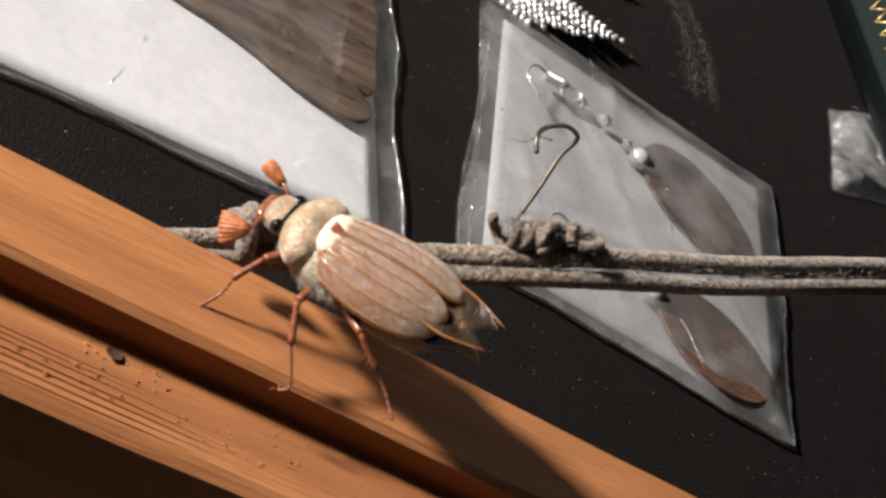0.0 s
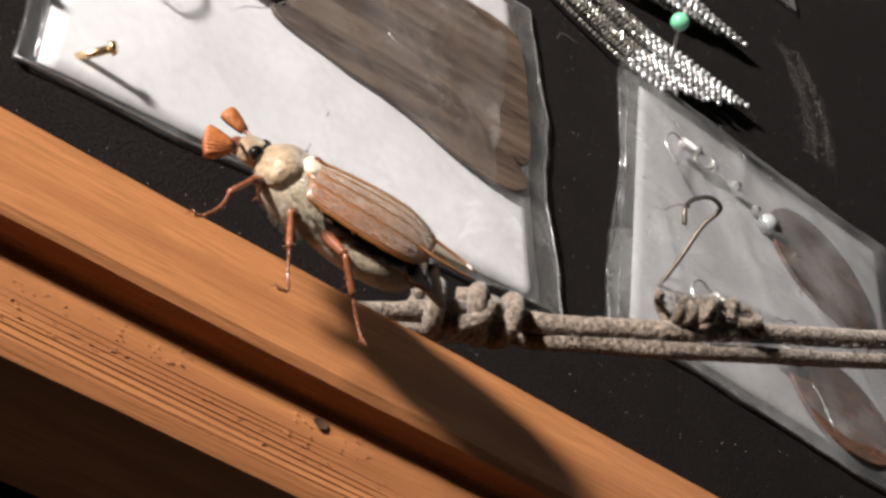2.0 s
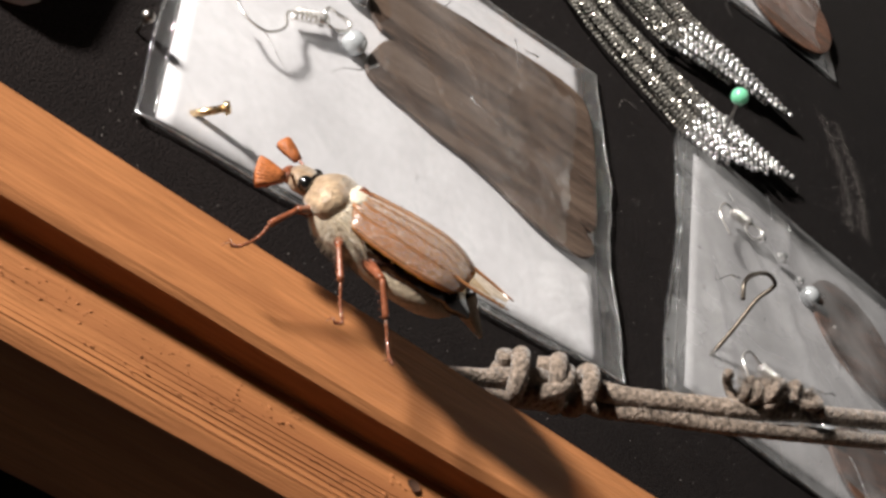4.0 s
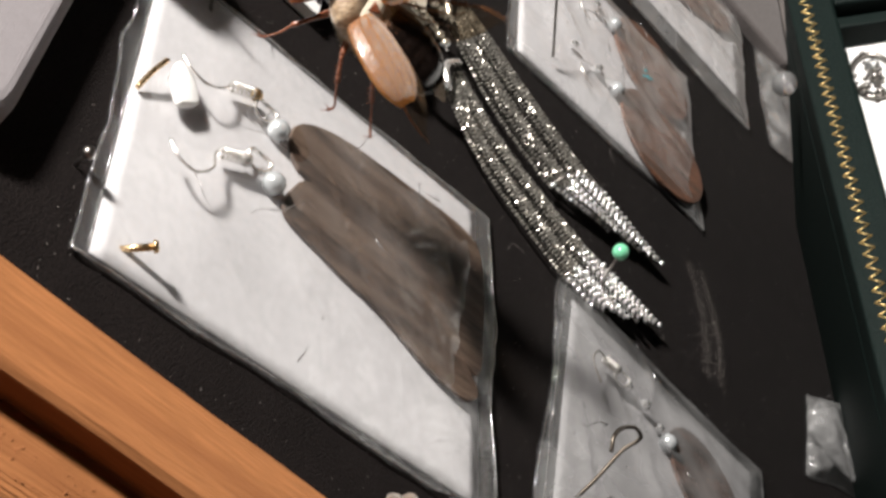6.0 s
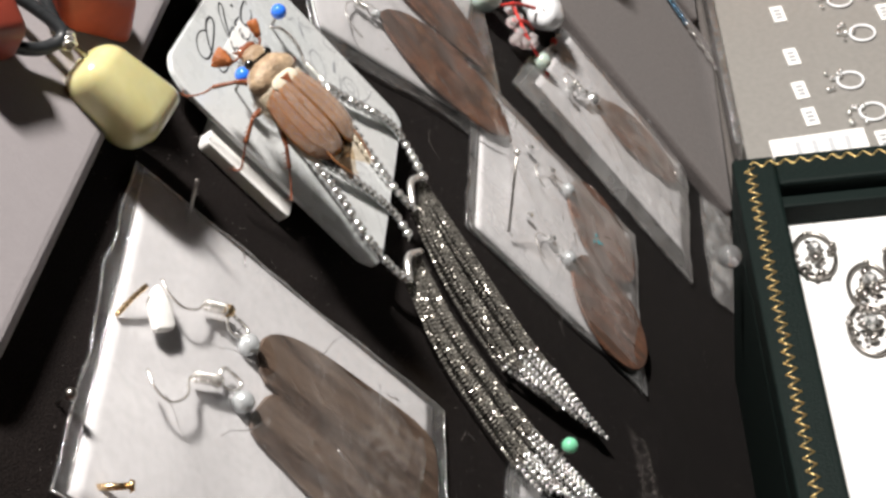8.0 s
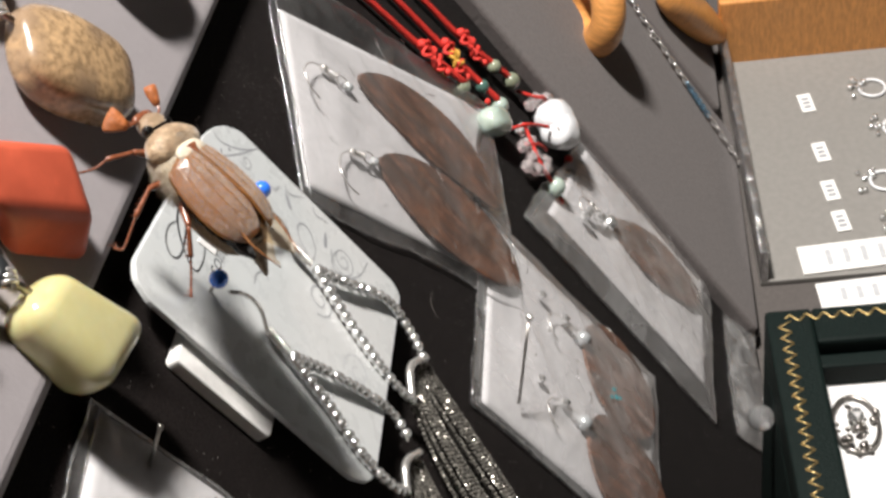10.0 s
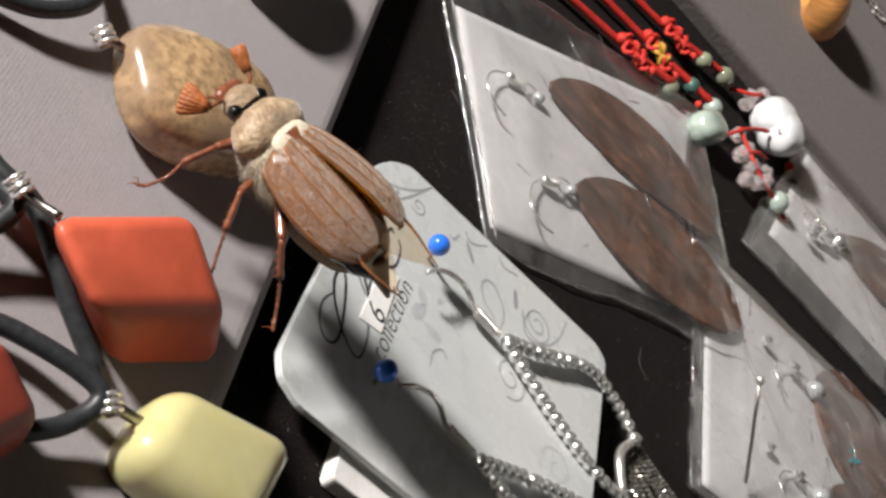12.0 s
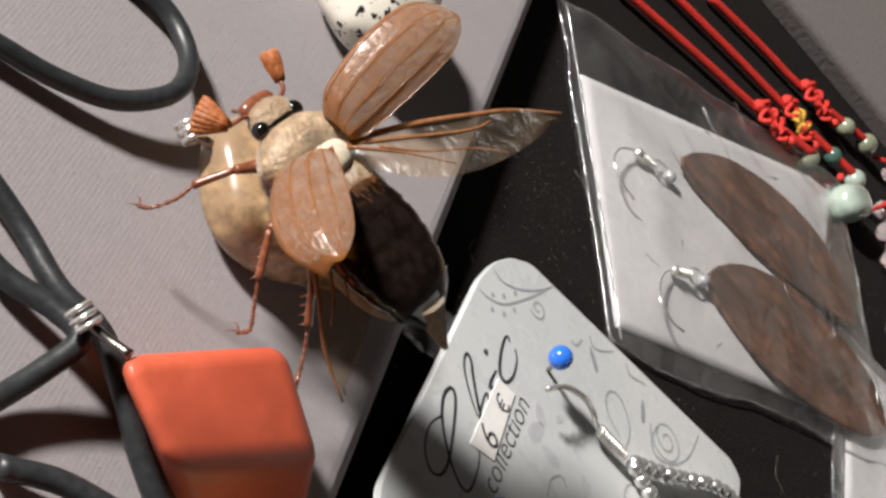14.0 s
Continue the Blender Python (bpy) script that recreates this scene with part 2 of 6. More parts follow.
def smooth_line(points, n=6, closed=False):
    """Catmull-Rom through the points (mm), as vectors in metres."""
    p = [mm(*q) for q in points]
    if len(p) < 3:
        return p
    out = []
    last = len(p) if closed else len(p) - 1
    for i in range(last):
        if closed:
            a, b, c, d = p[i - 1], p[i], p[(i + 1) % len(p)], p[(i + 2) % len(p)]
        else:
            b, c = p[i], p[i + 1]
            a = p[i - 1] if i else b + (b - c)
            d = p[i + 2] if i + 2 < len(p) else c + (c - b)
        for k in range(n):
            t = k / n
            out.append(0.5 * ((2 * b) + (c - a) * t + (2 * a - 5 * b + 4 * c - d) * t * t + (3 * b - a - 3 * c + d) * t ** 3))
    if not closed:
        out.append(p[-1])
    return out


def tube(bm, points, radius, sides=8, n=6, closed=False, taper=None, wobble=0.0):
    """A round wire along points in mm; radius in mm, or one per point."""
    line = smooth_line(points, n, closed)
    rings = []
    up = Vector((0.13, 0.31, 0.94)).normalized()
    count = len(line)
    for i, p in enumerate(line):
        a = line[i - 1] if (i or closed) else p
        b = line[(i + 1) % count] if (i + 1 < count or closed) else p
        d = (b - a)
        if d.length < 1e-9:
            d = Vector((1, 0, 0))
        d.normalize()
        side = d.cross(up)
        if side.length < 1e-4:
            side = d.cross(Vector((1, 0, 0)))
        side.normalize()
        up = side.cross(d).normalized()
        f = i / max(1, count - 1)
        r = radius if taper is None else radius + (taper - radius) * f
        if isinstance(wobble, float) and wobble:
            r *= 1 + wobble * (random.random() - 0.5)
        rings.append([bm.verts.new(p + (side * math.cos(k * math.tau / sides) + up * math.sin(k * math.tau / sides)) * r / 1000) for k in range(sides)])
    pairs = list(zip(rings, rings[1:])) + ([(rings[-1], rings[0])] if closed else [])
    for r1, r2 in pairs:
        for k in range(sides):
            bm.faces.new((r1[k], r1[(k + 1) % sides], r2[(k + 1) % sides], r2[k]))
    if not closed:
        bm.faces.new(list(reversed(rings[0])))
        bm.faces.new(rings[-1])
    return bm


def ball(bm, x, y, z, r, seg=14, ring=8, scale=(1, 1, 1), rough=0.0, turn=None):
    m = Matrix.Translation(mm(x, y, z))
    if turn is not None:
        m = m @ turn
    made = bmesh.ops.create_uvsphere(bm, u_segments=seg, v_segments=ring, radius=r / 1000, matrix=m @ Matrix.Diagonal((*scale, 1)))
    if rough:
        c = mm(x, y, z)
        for v in made["verts"]:
            v.co += (v.co - c) * rough * noise.noise(v.co * 260)
    return bm


def ico(bm, radius, matrix=None):
    """A twenty-faced grain, added without an operator."""
    g = (1 + math.sqrt(5)) / 2
    k = radius / math.sqrt(1 + g * g)
    m = matrix or Matrix.Identity(4)
    v = [bm.verts.new(m @ Vector((x * k, y * k, z * k))) for x, y, z in ((-1, g, 0), (1, g, 0), (-1, -g, 0), (1, -g, 0), (0, -1, g), (0, 1, g), (0, -1, -g), (0, 1, -g), (g, 0, -1), (g, 0, 1), (-g, 0, -1), (-g, 0, 1))]
    for a, b, c in ((0, 11, 5), (0, 5, 1), (0, 1, 7), (0, 7, 10), (0, 10, 11), (1, 5, 9), (5, 11, 4), (11, 10, 2), (10, 7, 6), (7, 1, 8), (3, 9, 4), (3, 4, 2), (3, 2, 6), (3, 6, 8), (3, 8, 9), (4, 9, 5), (2, 4, 11), (6, 2, 10), (8, 6, 7), (9, 8, 1)):
        bm.faces.new((v[a], v[b], v[c]))


def block(bm, x0, x1, y0, y1, z0, z1, bevel=0.0, segments=2):
    m = Matrix.Translation(mm((x0 + x1) / 2, (y0 + y1) / 2, (z0 + z1) / 2)) @ Matrix.Diagonal(((x1 - x0) / 1000, (y1 - y0) / 1000, (z1 - z0) / 1000, 1))
    made = bmesh.ops.create_cube(bm, size=1.0, matrix=m)
    if bevel:
        edges = list({e for v in made["verts"] for e in v.link_edges})
        bmesh.ops.bevel(bm, geom=edges, offset=bevel / 1000, segments=segments, affect="EDGES", profile=0.5)
    return bm


def plate(bm, outline, z0, z1, bevel=0.0, segments=2):
    """A flat piece: outline in mm, from z0 up to z1."""
    low = [bm.verts.new(mm(x, y, z0)) for x, y in outline]
    f = bm.faces.new(low)
    made = bmesh.ops.extrude_face_region(bm, geom=[f])
    top = [g for g in made["geom"] if isinstance(g, bmesh.types.BMVert)]
    bmesh.ops.translate(bm, verts=top, vec=(0, 0, (z1 - z0) / 1000))
    bmesh.ops.recalc_face_normals(bm, faces=bm.faces)
    if bevel:
        tops = set(top)
        edges = [e for e in bm.edges if e.verts[0] in tops and e.verts[1] in tops]
        bmesh.ops.bevel(bm, geom=edges, offset=bevel / 1000, segments=segments, affect="EDGES", profile=0.5)
    return bm


def rounded(outline, r, n=4):
    """The outline with its corners cut round by r mm."""
    out = []
    k = len(outline)
    for i in range(k):
        p, a, b = Vector(outline[i]), Vector(outline[i - 1]), Vector(outline[(i + 1) % k])
        q0 = p + (a - p).normalized() * min(r, (a - p).length * 0.45)
        q1 = p + (b - p).normalized() * min(r, (b - p).length * 0.45)
        for j in range(n + 1):
            t = j / n
            out.append(tuple((1 - t) ** 2 * q0 + 2 * t * (1 - t) * p + t * t * q1))
    return out


def blob(bm, size, exponent=2.6, seg=28, ring=16, lump=0.0, centre=(0, 0, 0), turn=None):
    """A tumbled stone: a superellipsoid of half-sizes in mm."""
    cells = max(6, ring // 2)
    seen = {}

    def corner(p):
        key = tuple(round(k, 5) for k in p)
        if key not in seen:
            seen[key] = bm.verts.new(p)
        return seen[key]

    steps = [math.tan((2 * k / cells - 1) * math.pi / 4) for k in range(cells + 1)]
    for axis in range(3):
        for sign in (1, -1):
            for i in range(cells):
                for j in range(cells):
                    ring_of = []
                    for u, v in ((i, j), (i + 1, j), (i + 1, j + 1), (i, j + 1)):
                        p = [0.0, 0.0, 0.0]
                        p[axis], p[(axis + 1) % 3], p[(axis + 2) % 3] = sign, steps[u] * sign, steps[v]
                        ring_of.append(corner(Vector(p)))
                    bm.faces.new(ring_of)
    for v in seen.values():
        c = v.co.normalized()
        s = sum(abs(k) ** exponent for k in c) ** (-1 / exponent)
        q = Vector((c.x * s * size[0], c.y * s * size[1], c.z * s * size[2]))
        q *= 1 + lump * noise.noise(Vector(c) * 1.7 + Vector(size))
        if turn is not None:
            q = turn @ q
        v.co = (q + Vector(centre)) / 1000
    return bm


def sheet(bm, x0, x1, y0, y1, height, nx=24, ny=28, under=None):
    """A film over a rectangle in mm; height(u, v) gives z in mm."""
    grid = [[bm.verts.new(mm(x0 + (x1 - x0) * i / nx, y0 + (y1 - y0) * j / ny, height(i / nx, j / ny))) for j in range(ny + 1)] for i in range(nx + 1)]
    for i in range(nx):
        for j in range(ny):
            bm.faces.new((grid[i][j], grid[i + 1][j], grid[i + 1][j + 1], grid[i][j + 1]))
    return grid


# ---- the room, the table and the board ----
def build_room():
    for name, size, place in (("floor", (3.0, 3.0, 0.05), (0, 0, -0.775)), ("ceiling", (3.0, 3.0, 0.05), (0, 0, 1.725)),
                              ("wall_north", (3.0, 0.05, 2.55), (0, 1.475, 0.475)), ("wall_south", (3.0, 0.05, 2.55), (0, -1.475, 0.475)),
                              ("wall_east", (0.05, 2.9, 2.45), (1.475, 0, 0.475)), ("wall_west", (0.05, 2.9, 2.45), (-1.475, 0, 0.475))):
        bm = bmesh.new()
        bmesh.ops.create_cube(bm, size=1.0, matrix=Matrix.Translation(place) @ Matrix.Diagonal((*size, 1)))
        tagged(part(name, bm, M_WALL, None, "plain beige plaster of the dim room", smooth=False), kind="structure", category=name.split("_")[0])
    table = thing("display_table", pose(0, 0, 0), "dark cloth-covered display table", "table")
    bm = bmesh.new()
    block(bm, -600, 700, -500, 500, -30, 0, 4)
    part("tabletop", bm, M_TABLE, table)
    for x in (-560, 660):
        for y in (-460, 460):
            bm = bmesh.new()
            block(bm, x - 20, x + 20, y - 20, y + 20, -750, -30, 3)
            part("leg", bm, M_ORANGE_WOOD, table)


def build_board():
    board = thing("display_board", at(0, 0, 0), "slanted display board covered in black velvet with a pine frame", "display board")
    bm = bmesh.new()
    block(bm, -64, 430, -72, 430, -9, 0, 1)
    part("velvet_panel", bm, M_VELVET, board, "black velvet covering with lint")
    # pine rail with a step, slightly out of line with the board
    rail_turn = Matrix.Translation(mm(-51.1, 104.5, 0)) @ Matrix.Rotation(radians(-5.2), 4, "Z")
    bm = bmesh.new()
    profile = [(3.2, -8.9), (3.6, 8.3), (3.0, 9.0), (-8.6, 9.2), (-9.6, 8.6), (-9.4, 5.4), (-9.6, 5.0), (-19.3, 4.8), (-20.9, 4.0), (-20.2, -14), (3.2, -14)]
    ys = [-150 + 12 * i for i in range(42)]
    rings = [[bm.verts.new(mm(x + 0.25 * noise.noise(Vector((x, y * 0.05, z))), y, z + (0.22 * noise.noise(Vector((x * 0.5, y * 0.04, 3))) if z > 0 else 0))) for x, z in profile] for y in ys]
    for a, b in zip(rings, rings[1:]):
        for k in range(len(profile)):
            bm.faces.new((a[k], a[(k + 1) % len(profile)], b[(k + 1) % len(profile)], b[k]))
    bm.faces.new(rings[0])
    bm.faces.new(list(reversed(rings[-1])))
    bmesh.ops.recalc_face_normals(bm, faces=bm.faces)
    rail = part("frame_rail", bm, M_PINE, board, "orange-brown pine frame rail with a stepped edge", smooth=False, m=rail_turn)
    # nail hole in the lower step: torn rim, the pit's shade painted dark
    bm = bmesh.new()
    rim = 10
    outer = [bm.verts.new(mm(-11.9 + 0.7 * math.cos(k * math.tau / rim) * (1 + 0.15 * math.sin(3 * k)), 8.4 + 0.9 * math.sin(k * math.tau / rim), 5.22)) for k in range(rim)]
    inner = [bm.verts.new(mm(-11.9 + 0.5 * math.cos(k * math.tau / rim), 8.4 + 0.65 * math.sin(k * math.tau / rim), 5.14)) for k in range(rim)]
    for k in range(rim):
        bm.faces.new((outer[k], outer[(k + 1) % rim], inner[(k + 1) % rim], inner[k]))
    bm.faces.new(inner)
    part("nail_hole", bm, M_HOLE, rail, "dark nail hole")
    # splinters on the sawn step
    bm = bmesh.new()
    rnd = random.Random(4)
    for i in range(900):
        x, y = rnd.uniform(-17.5, -10.0), rnd.uniform(-70, 110)
        if noise.noise(Vector((x * 0.25, y * 0.09, 1))) < -0.1:
            continue
        s = rnd.uniform(0.04, 0.12)
        turn = Matrix.Rotation(rnd.uniform(-0.8, 0.8), 4, "Z") @ Matrix.Rotation(rnd.uniform(-0.3, 0.3), 4, "X")
        ico(bm, radius=s / 1000, matrix=Matrix.Translation(mm(x, y, 4.95)) @ turn @ Matrix.Diagonal((1, rnd.uniform(1.5, 4.0), 0.7, 1)))
    # saw lines near the outer edge
    for i in range(7):
        x = -18.9 + i * 0.8 + rnd.uniform(-0.1, 0.1)
        tube(bm, [(x + 0.12 * math.sin(j * 1.7 + i), -110 + 20 * j, 4.87 + 0.03 * math.sin(j + i)) for j in range(14)], 0.06, 5, 3)
    tagged(part("sawdust", bm, M_PINE, rail, "raised splinters of the sawn pine"), kind="stuff")
    # lint and dust on the velvet
    bm = bmesh.new()
    for i in range(3600):
        x, y = rnd.uniform(-38, 200), rnd.uniform(-68, 155)
        s = rnd.uniform(0.04, 0.11)
        m = Matrix.Translation(mm(x, y, 0.05)) @ Matrix.Rotation(rnd.uniform(0, 6), 4, "Z") @ Matrix.Diagonal((1, 1, 0.5, 1))
        ico(bm, radius=s / 1000, matrix=m)
    for i in range(14):
        x, y = rnd.uniform(-36, 190), rnd.uniform(-60, 150)
        a = rnd.uniform(0, 6.28)
        L = rnd.uniform(1.5, 5)
        tube(bm, [(x, y, 0.1), (x + L * math.cos(a), y + L * math.sin(a), 0.25), (x + 1.6 * L * math.cos(a + 0.5), y + 1.6 * L * math.sin(a + 0.5), 0.1)], 0.03, 4, 3)
    # rubbed streaks of pale dust
    for i in range(1900):
        f = rnd.random()
        x, y = 76 - 30 * f + rnd.gauss(0, 0.9), -1 - 2.5 * math.sin(f * 3) + rnd.choice((0.0, 4.6)) + rnd.gauss(0, 1.1)
        ico(bm, radius=rnd.uniform(0.03, 0.09) / 1000, matrix=Matrix.Translation(mm(x, y, 0.04)) @ Matrix.Diagonal((1, 1, 0.4, 1)))
    for i in range(260):
        x, y = 120.5 + rnd.gauss(0, 7), 125.2 + rnd.gauss(0, 7)
        ico(bm, rnd.uniform(0.03, 0.075) / 1000, Matrix.Translation(mm(x, y, 0.04)) @ Matrix.Diagonal((1, 1, 0.5, 1)))
    lint = part("lint", bm, M_LINT, None, "pale specks and fibres of lint on black velvet")
    lint.matrix_world = at(0, 0, 0)
    tagged(lint, category="lint", kind="stuff")


# ---- clear bags ----
def bag(name, quad, label, puff=2.4, paper=(0.03, 0.97, 0.06, 0.97), seed=1, crumple=0.25, seams=True, film=None, with_paper=True, base=0.3, sheet_at=None, dull=False):
    """A flat clear bag; quad: foot left, foot right, head right, head left, in mm on the board."""
    cx = sum(q[0] for q in quad) / 4
    cy = sum(q[1] for q in quad) / 4
    q = [(x - cx, y - cy) for x, y in quad]

    def where(u, v):
        ax, ay = q[0][0] + (q[1][0] - q[0][0]) * u, q[0][1] + (q[1][1] - q[0][1]) * u
        bx, by = q[3][0] + (q[2][0] - q[3][0]) * u, q[3][1] + (q[2][1] - q[3][1]) * u
        return ax + (bx - ax) * v, ay + (by - ay) * v

    ob = thing(name, at(cx, cy, 0), label, "plastic bag", "clear bags on the board")
    nx, ny = 56, 64
    rnd = random.Random(seed)
    folds = [(rnd.uniform(-22, 22), rnd.uniform(-30, 30), rnd.uniform(0, 3.1), rnd.uniform(0.4, 1.1)) for k in range(int(4 + 14 * crumple))]
    rough = Vector((seed * 3.1, seed * 1.7, 0))

    def film_mesh(front):
        bm = bmesh.new()
        grid = []
        for i in range(nx + 1):
            row = []
            for j in range(ny + 1):
                u, v = i / nx, j / ny
                x, y = where(u, v)
                edge = min(u, 1 - u, v, 1 - v)
                lift = (1 - math.exp(-min(u, 1 - u, v, 0.4 * (1 - v)) * 9)) * (puff + 0.6)
                w = 0.9 * noise.noise(Vector((x * 0.035, y * 0.035, seed))) + crumple * 2.2 * noise.noise(Vector((x * 0.13, y * 0.11, seed * 2)) + rough)
                fold = 0.0
                for fx, fy, fa, fh in folds:
                    off = (x - fx) * math.cos(fa) + (y - fy) * math.sin(fa)
                    fold += fh * math.exp(-abs(off) / 0.9) * max(0.0, 1 - abs((y - fy) * math.cos(fa) - (x - fx) * math.sin(fa)) / 26)
                ridge = fold + crumple * 1.5 * (1 - abs(noise.noise(Vector((x * 0.09, y * 0.05, seed * 5)))) * 2.5)
                z = base + (0.35 + max(0.3, lift * (1 + 0.22 * w) + ridge * min(1, edge * 12)) if front else 0.0)
                wob = (1.5 * noise.noise(Vector((x * 0.05, y * 0.05, seed + 9))) + 0.5 * noise.noise(Vector((x * 0.2, y * 0.2, seed + 19)))) * max(0.0, 1 - edge * 12)
                row.append(bm.verts.new(mm(x + wob, y + wob, z)))
            grid.append(row)
        for i in range(nx):
            for j in range(ny):
                bm.faces.new((grid[i][j], grid[i + 1][j], grid[i + 1][j + 1], grid[i][j + 1]))
        return bm

    part("back_film", film_mesh(False), M_FILM, ob, "clear plastic film")
    part("front_film", film_mesh(True), film or M_FILM, ob, "wrinkled clear plastic film with glints").visible_shadow = dull
    # sharp little creases that catch the lamp
    for k in range(int(10 + 30 * crumple)):
        u, v, a = rnd.uniform(0.06, 0.94), rnd.uniform(0.06, 0.94), rnd.uniform(0, math.tau)
        L = rnd.choice((0.4, 0.8, 1.6, 3.0, 6.0, 9.0))
        pts = []
        for j in range(5):
            f = j / 4 - 0.5
            cu, cv = min(0.97, max(0.03, u + f * L * math.cos(a) / 56)), min(0.97, max(0.03, v + f * L * math.sin(a) / 68))
            x, y = where(cu, cv)
            pts.append((x + 0.05 * L * math.sin(j * 2.1 + k), y, base + 0.8 + (puff + 0.5) * (1 - math.exp(-min(cu, 1 - cu, cv, 1 - cv) * 30))))
        bm = bmesh.new()
        tube(bm, pts, rnd.uniform(0.08, 0.17), 5, 2, taper=0.03)
        part("crease", bm, M_FILM_EDGE, ob, "glinting crease in the film").visible_shadow = False
    if with_paper:
        u0, u1, v0, v1 = paper
        bm = bmesh.new()
        grid = []
        for i in range(27):
            grid.append([])
            for j in range(31):
                if sheet_at:
                    (ua, va), (ub, vb), (uc, vc), (ud, vd) = [(a - cx, b - cy) for a, b in sheet_at]
                    fi, fj = i / 26, j / 30
                    x, y = (ua + (ub - ua) * fi) * (1 - fj) + (ud + (uc - ud) * fi) * fj, (va + (vb - va) * fi) * (1 - fj) + (vd + (vc - vd) * fi) * fj
                else:
                    x, y = where(u0 + (u1 - u0) * i / 26, v0 + (v1 - v0) * j / 30)
                grid[-1].append(bm.verts.new(mm(x, y, base + 0.12 + (0.65 + 0.75 * noise.noise(Vector((x * 0.07, y * 0.06, seed + 4))) + 0.22 * noise.noise(Vector((x * 0.22, y * 0.17, seed + 8)))) * min(1.0, 4 * min(i / 26, 1 - i / 26, j / 30, 1 - j / 30)))))
        for i in range(26):
            for j in range(30):
                bm.faces.new((grid[i][j], grid[i + 1][j], grid[i + 1][j + 1], grid[i][j + 1]))
        made = bmesh.ops.extrude_face_region(bm, geom=list(bm.faces))
        bmesh.ops.translate(bm, verts=[g for g in made["geom"] if isinstance(g, bmesh.types.BMVert)], vec=(0, 0, 0.0002))
        bmesh.ops.recalc_face_normals(bm, faces=bm.faces)
        part("paper_insert", bm, M_PAPER, ob, "white paper insert")
    if seams:
        # welded edges: a flat ribbon along each side and a ridge inside the mouth
        for a, b in (((0, 0), (1, 0)), ((1, 0), (1, 1)), ((1, 1), (0, 1)), ((0, 1), (0, 0))):
            bm = bmesh.new()
            pts = []
            for k in range(17):
                u, v = a[0] + (b[0] - a[0]) * k / 16, a[1] + (b[1] - a[1]) * k / 16
                x, y = where(u * 0.996 + 0.002, v * 0.996 + 0.002)
                wob = 1.5 * noise.noise(Vector((x * 0.05, y * 0.05, seed + 9))) + 0.5 * noise.noise(Vector((x * 0.2, y * 0.2, seed + 19)))
                pts.append((x + wob, y + wob, base + 0.5 + 0.3 * noise.noise(Vector((x * 0.1, y * 0.1, seed)))))
            tube(bm, pts, 0.26 if a == (1, 1) else 0.18, 6, 3, wobble=0.6)
            part("welded_edge", bm, M_FILM_EDGE, ob, "shiny welded film edge")
        bm = bmesh.new()
        pts = [(*where(0.02 + 0.96 * k / 8, 0.972), base + 0.75 + 0.1 * math.sin(k * 1.3 + seed)) for k in range(9)]
        tube(bm, pts, 0.18, 5, 3)
        part("mouth_ridge", bm, M_FILM_EDGE, ob, "pressed ridge at the bag's mouth").visible_shadow = False
    return ob


def hook_parts(ob, x, y, z, turn=0.0, size=1.0, flip=1):
    """An earring hook above the point: ring, ball, coil and bent wire."""
    c, s = math.cos(radians(turn)), math.sin(radians(turn))

    def w(px, py, pz):
        return (x + size * (px * flip * c - py * s), y + size * (px * flip * s + py * c), z + size * pz)

    bm = bmesh.new()
    tube(bm, [w(1.4 * math.cos(k * math.tau / 10), 1.8 + 1.8 * math.sin(k * math.tau / 10), 0.3 * math.sin(k)) for k in range(10)], 0.21 * size, 6, 2, closed=True)
    part("jump_ring", bm, M_SILVER, ob, "bright silver ring")
    bm = bmesh.new()
    pts = []
    for k in range(46):
        a = k * math.tau / 8
        pts.append(w(0.6 * math.cos(a), 3.6 + k * 0.075, 0.6 * math.sin(a)))
    tube(bm, pts, 0.15 * size, 5, 1)
    ball(bm, *w(0, 7.5, 0), 0.85 * size, 10, 6)
    part("coil", bm, M_SILVER, ob, "silver wire coil with a ball")
    bm = bmesh.new()
    tube(bm, [w(0, 3.4, 0), w(0, 7.5, 0), w(-0.6, 10.0, 0.1), w(-2.8, 13.4, 0.5), w(-6.4, 15.4, 0.8), w(-9.6, 13.8, 0.8), w(-10.6, 10.6, 0.4)], 0.18 * size, 7, 6)
    part("ear_wire", bm, M_SILVER, ob, "bent silver ear wire")


def earring(outline, pearl, mat, label, z=1.6, thick=0.6, turn=0.0, size=1.0, flip=1, pearl_mat=None, pearl_r=1.75, group="earrings in bags", crystals=(), hook=True):
    px, py = pearl
    ob = thing("earring", at(px, py, z), label, "earring", group)
    bm = bmesh.new()
    plate(bm, [(q.x * 1000, q.y * 1000) for q in smooth_line([(a - px, b - py, 0) for a, b in outline], 4, True)], 0, thick, 0.2)
    part("pendant", bm, mat, ob, smooth=False)
    bm = bmesh.new()
    ball(bm, 0, 0, pearl_r * 0.55, pearl_r, 18, 12)
    part("bead", bm, pearl_mat or M_PEARL, ob, "round grey pearl bead")
    for cx, cy, r in crystals:
        bm = bmesh.new()
        ico(bm, radius=r / 1000, matrix=Matrix.Translation(mm(cx - px, cy - py, r)))
        part("crystal", bm, M_STRASS, ob, "small clear crystal", smooth=False)
    if hook:
        hook_parts(ob, 0, pearl_r * 0.6, 0.75, turn, size, flip)
    return ob


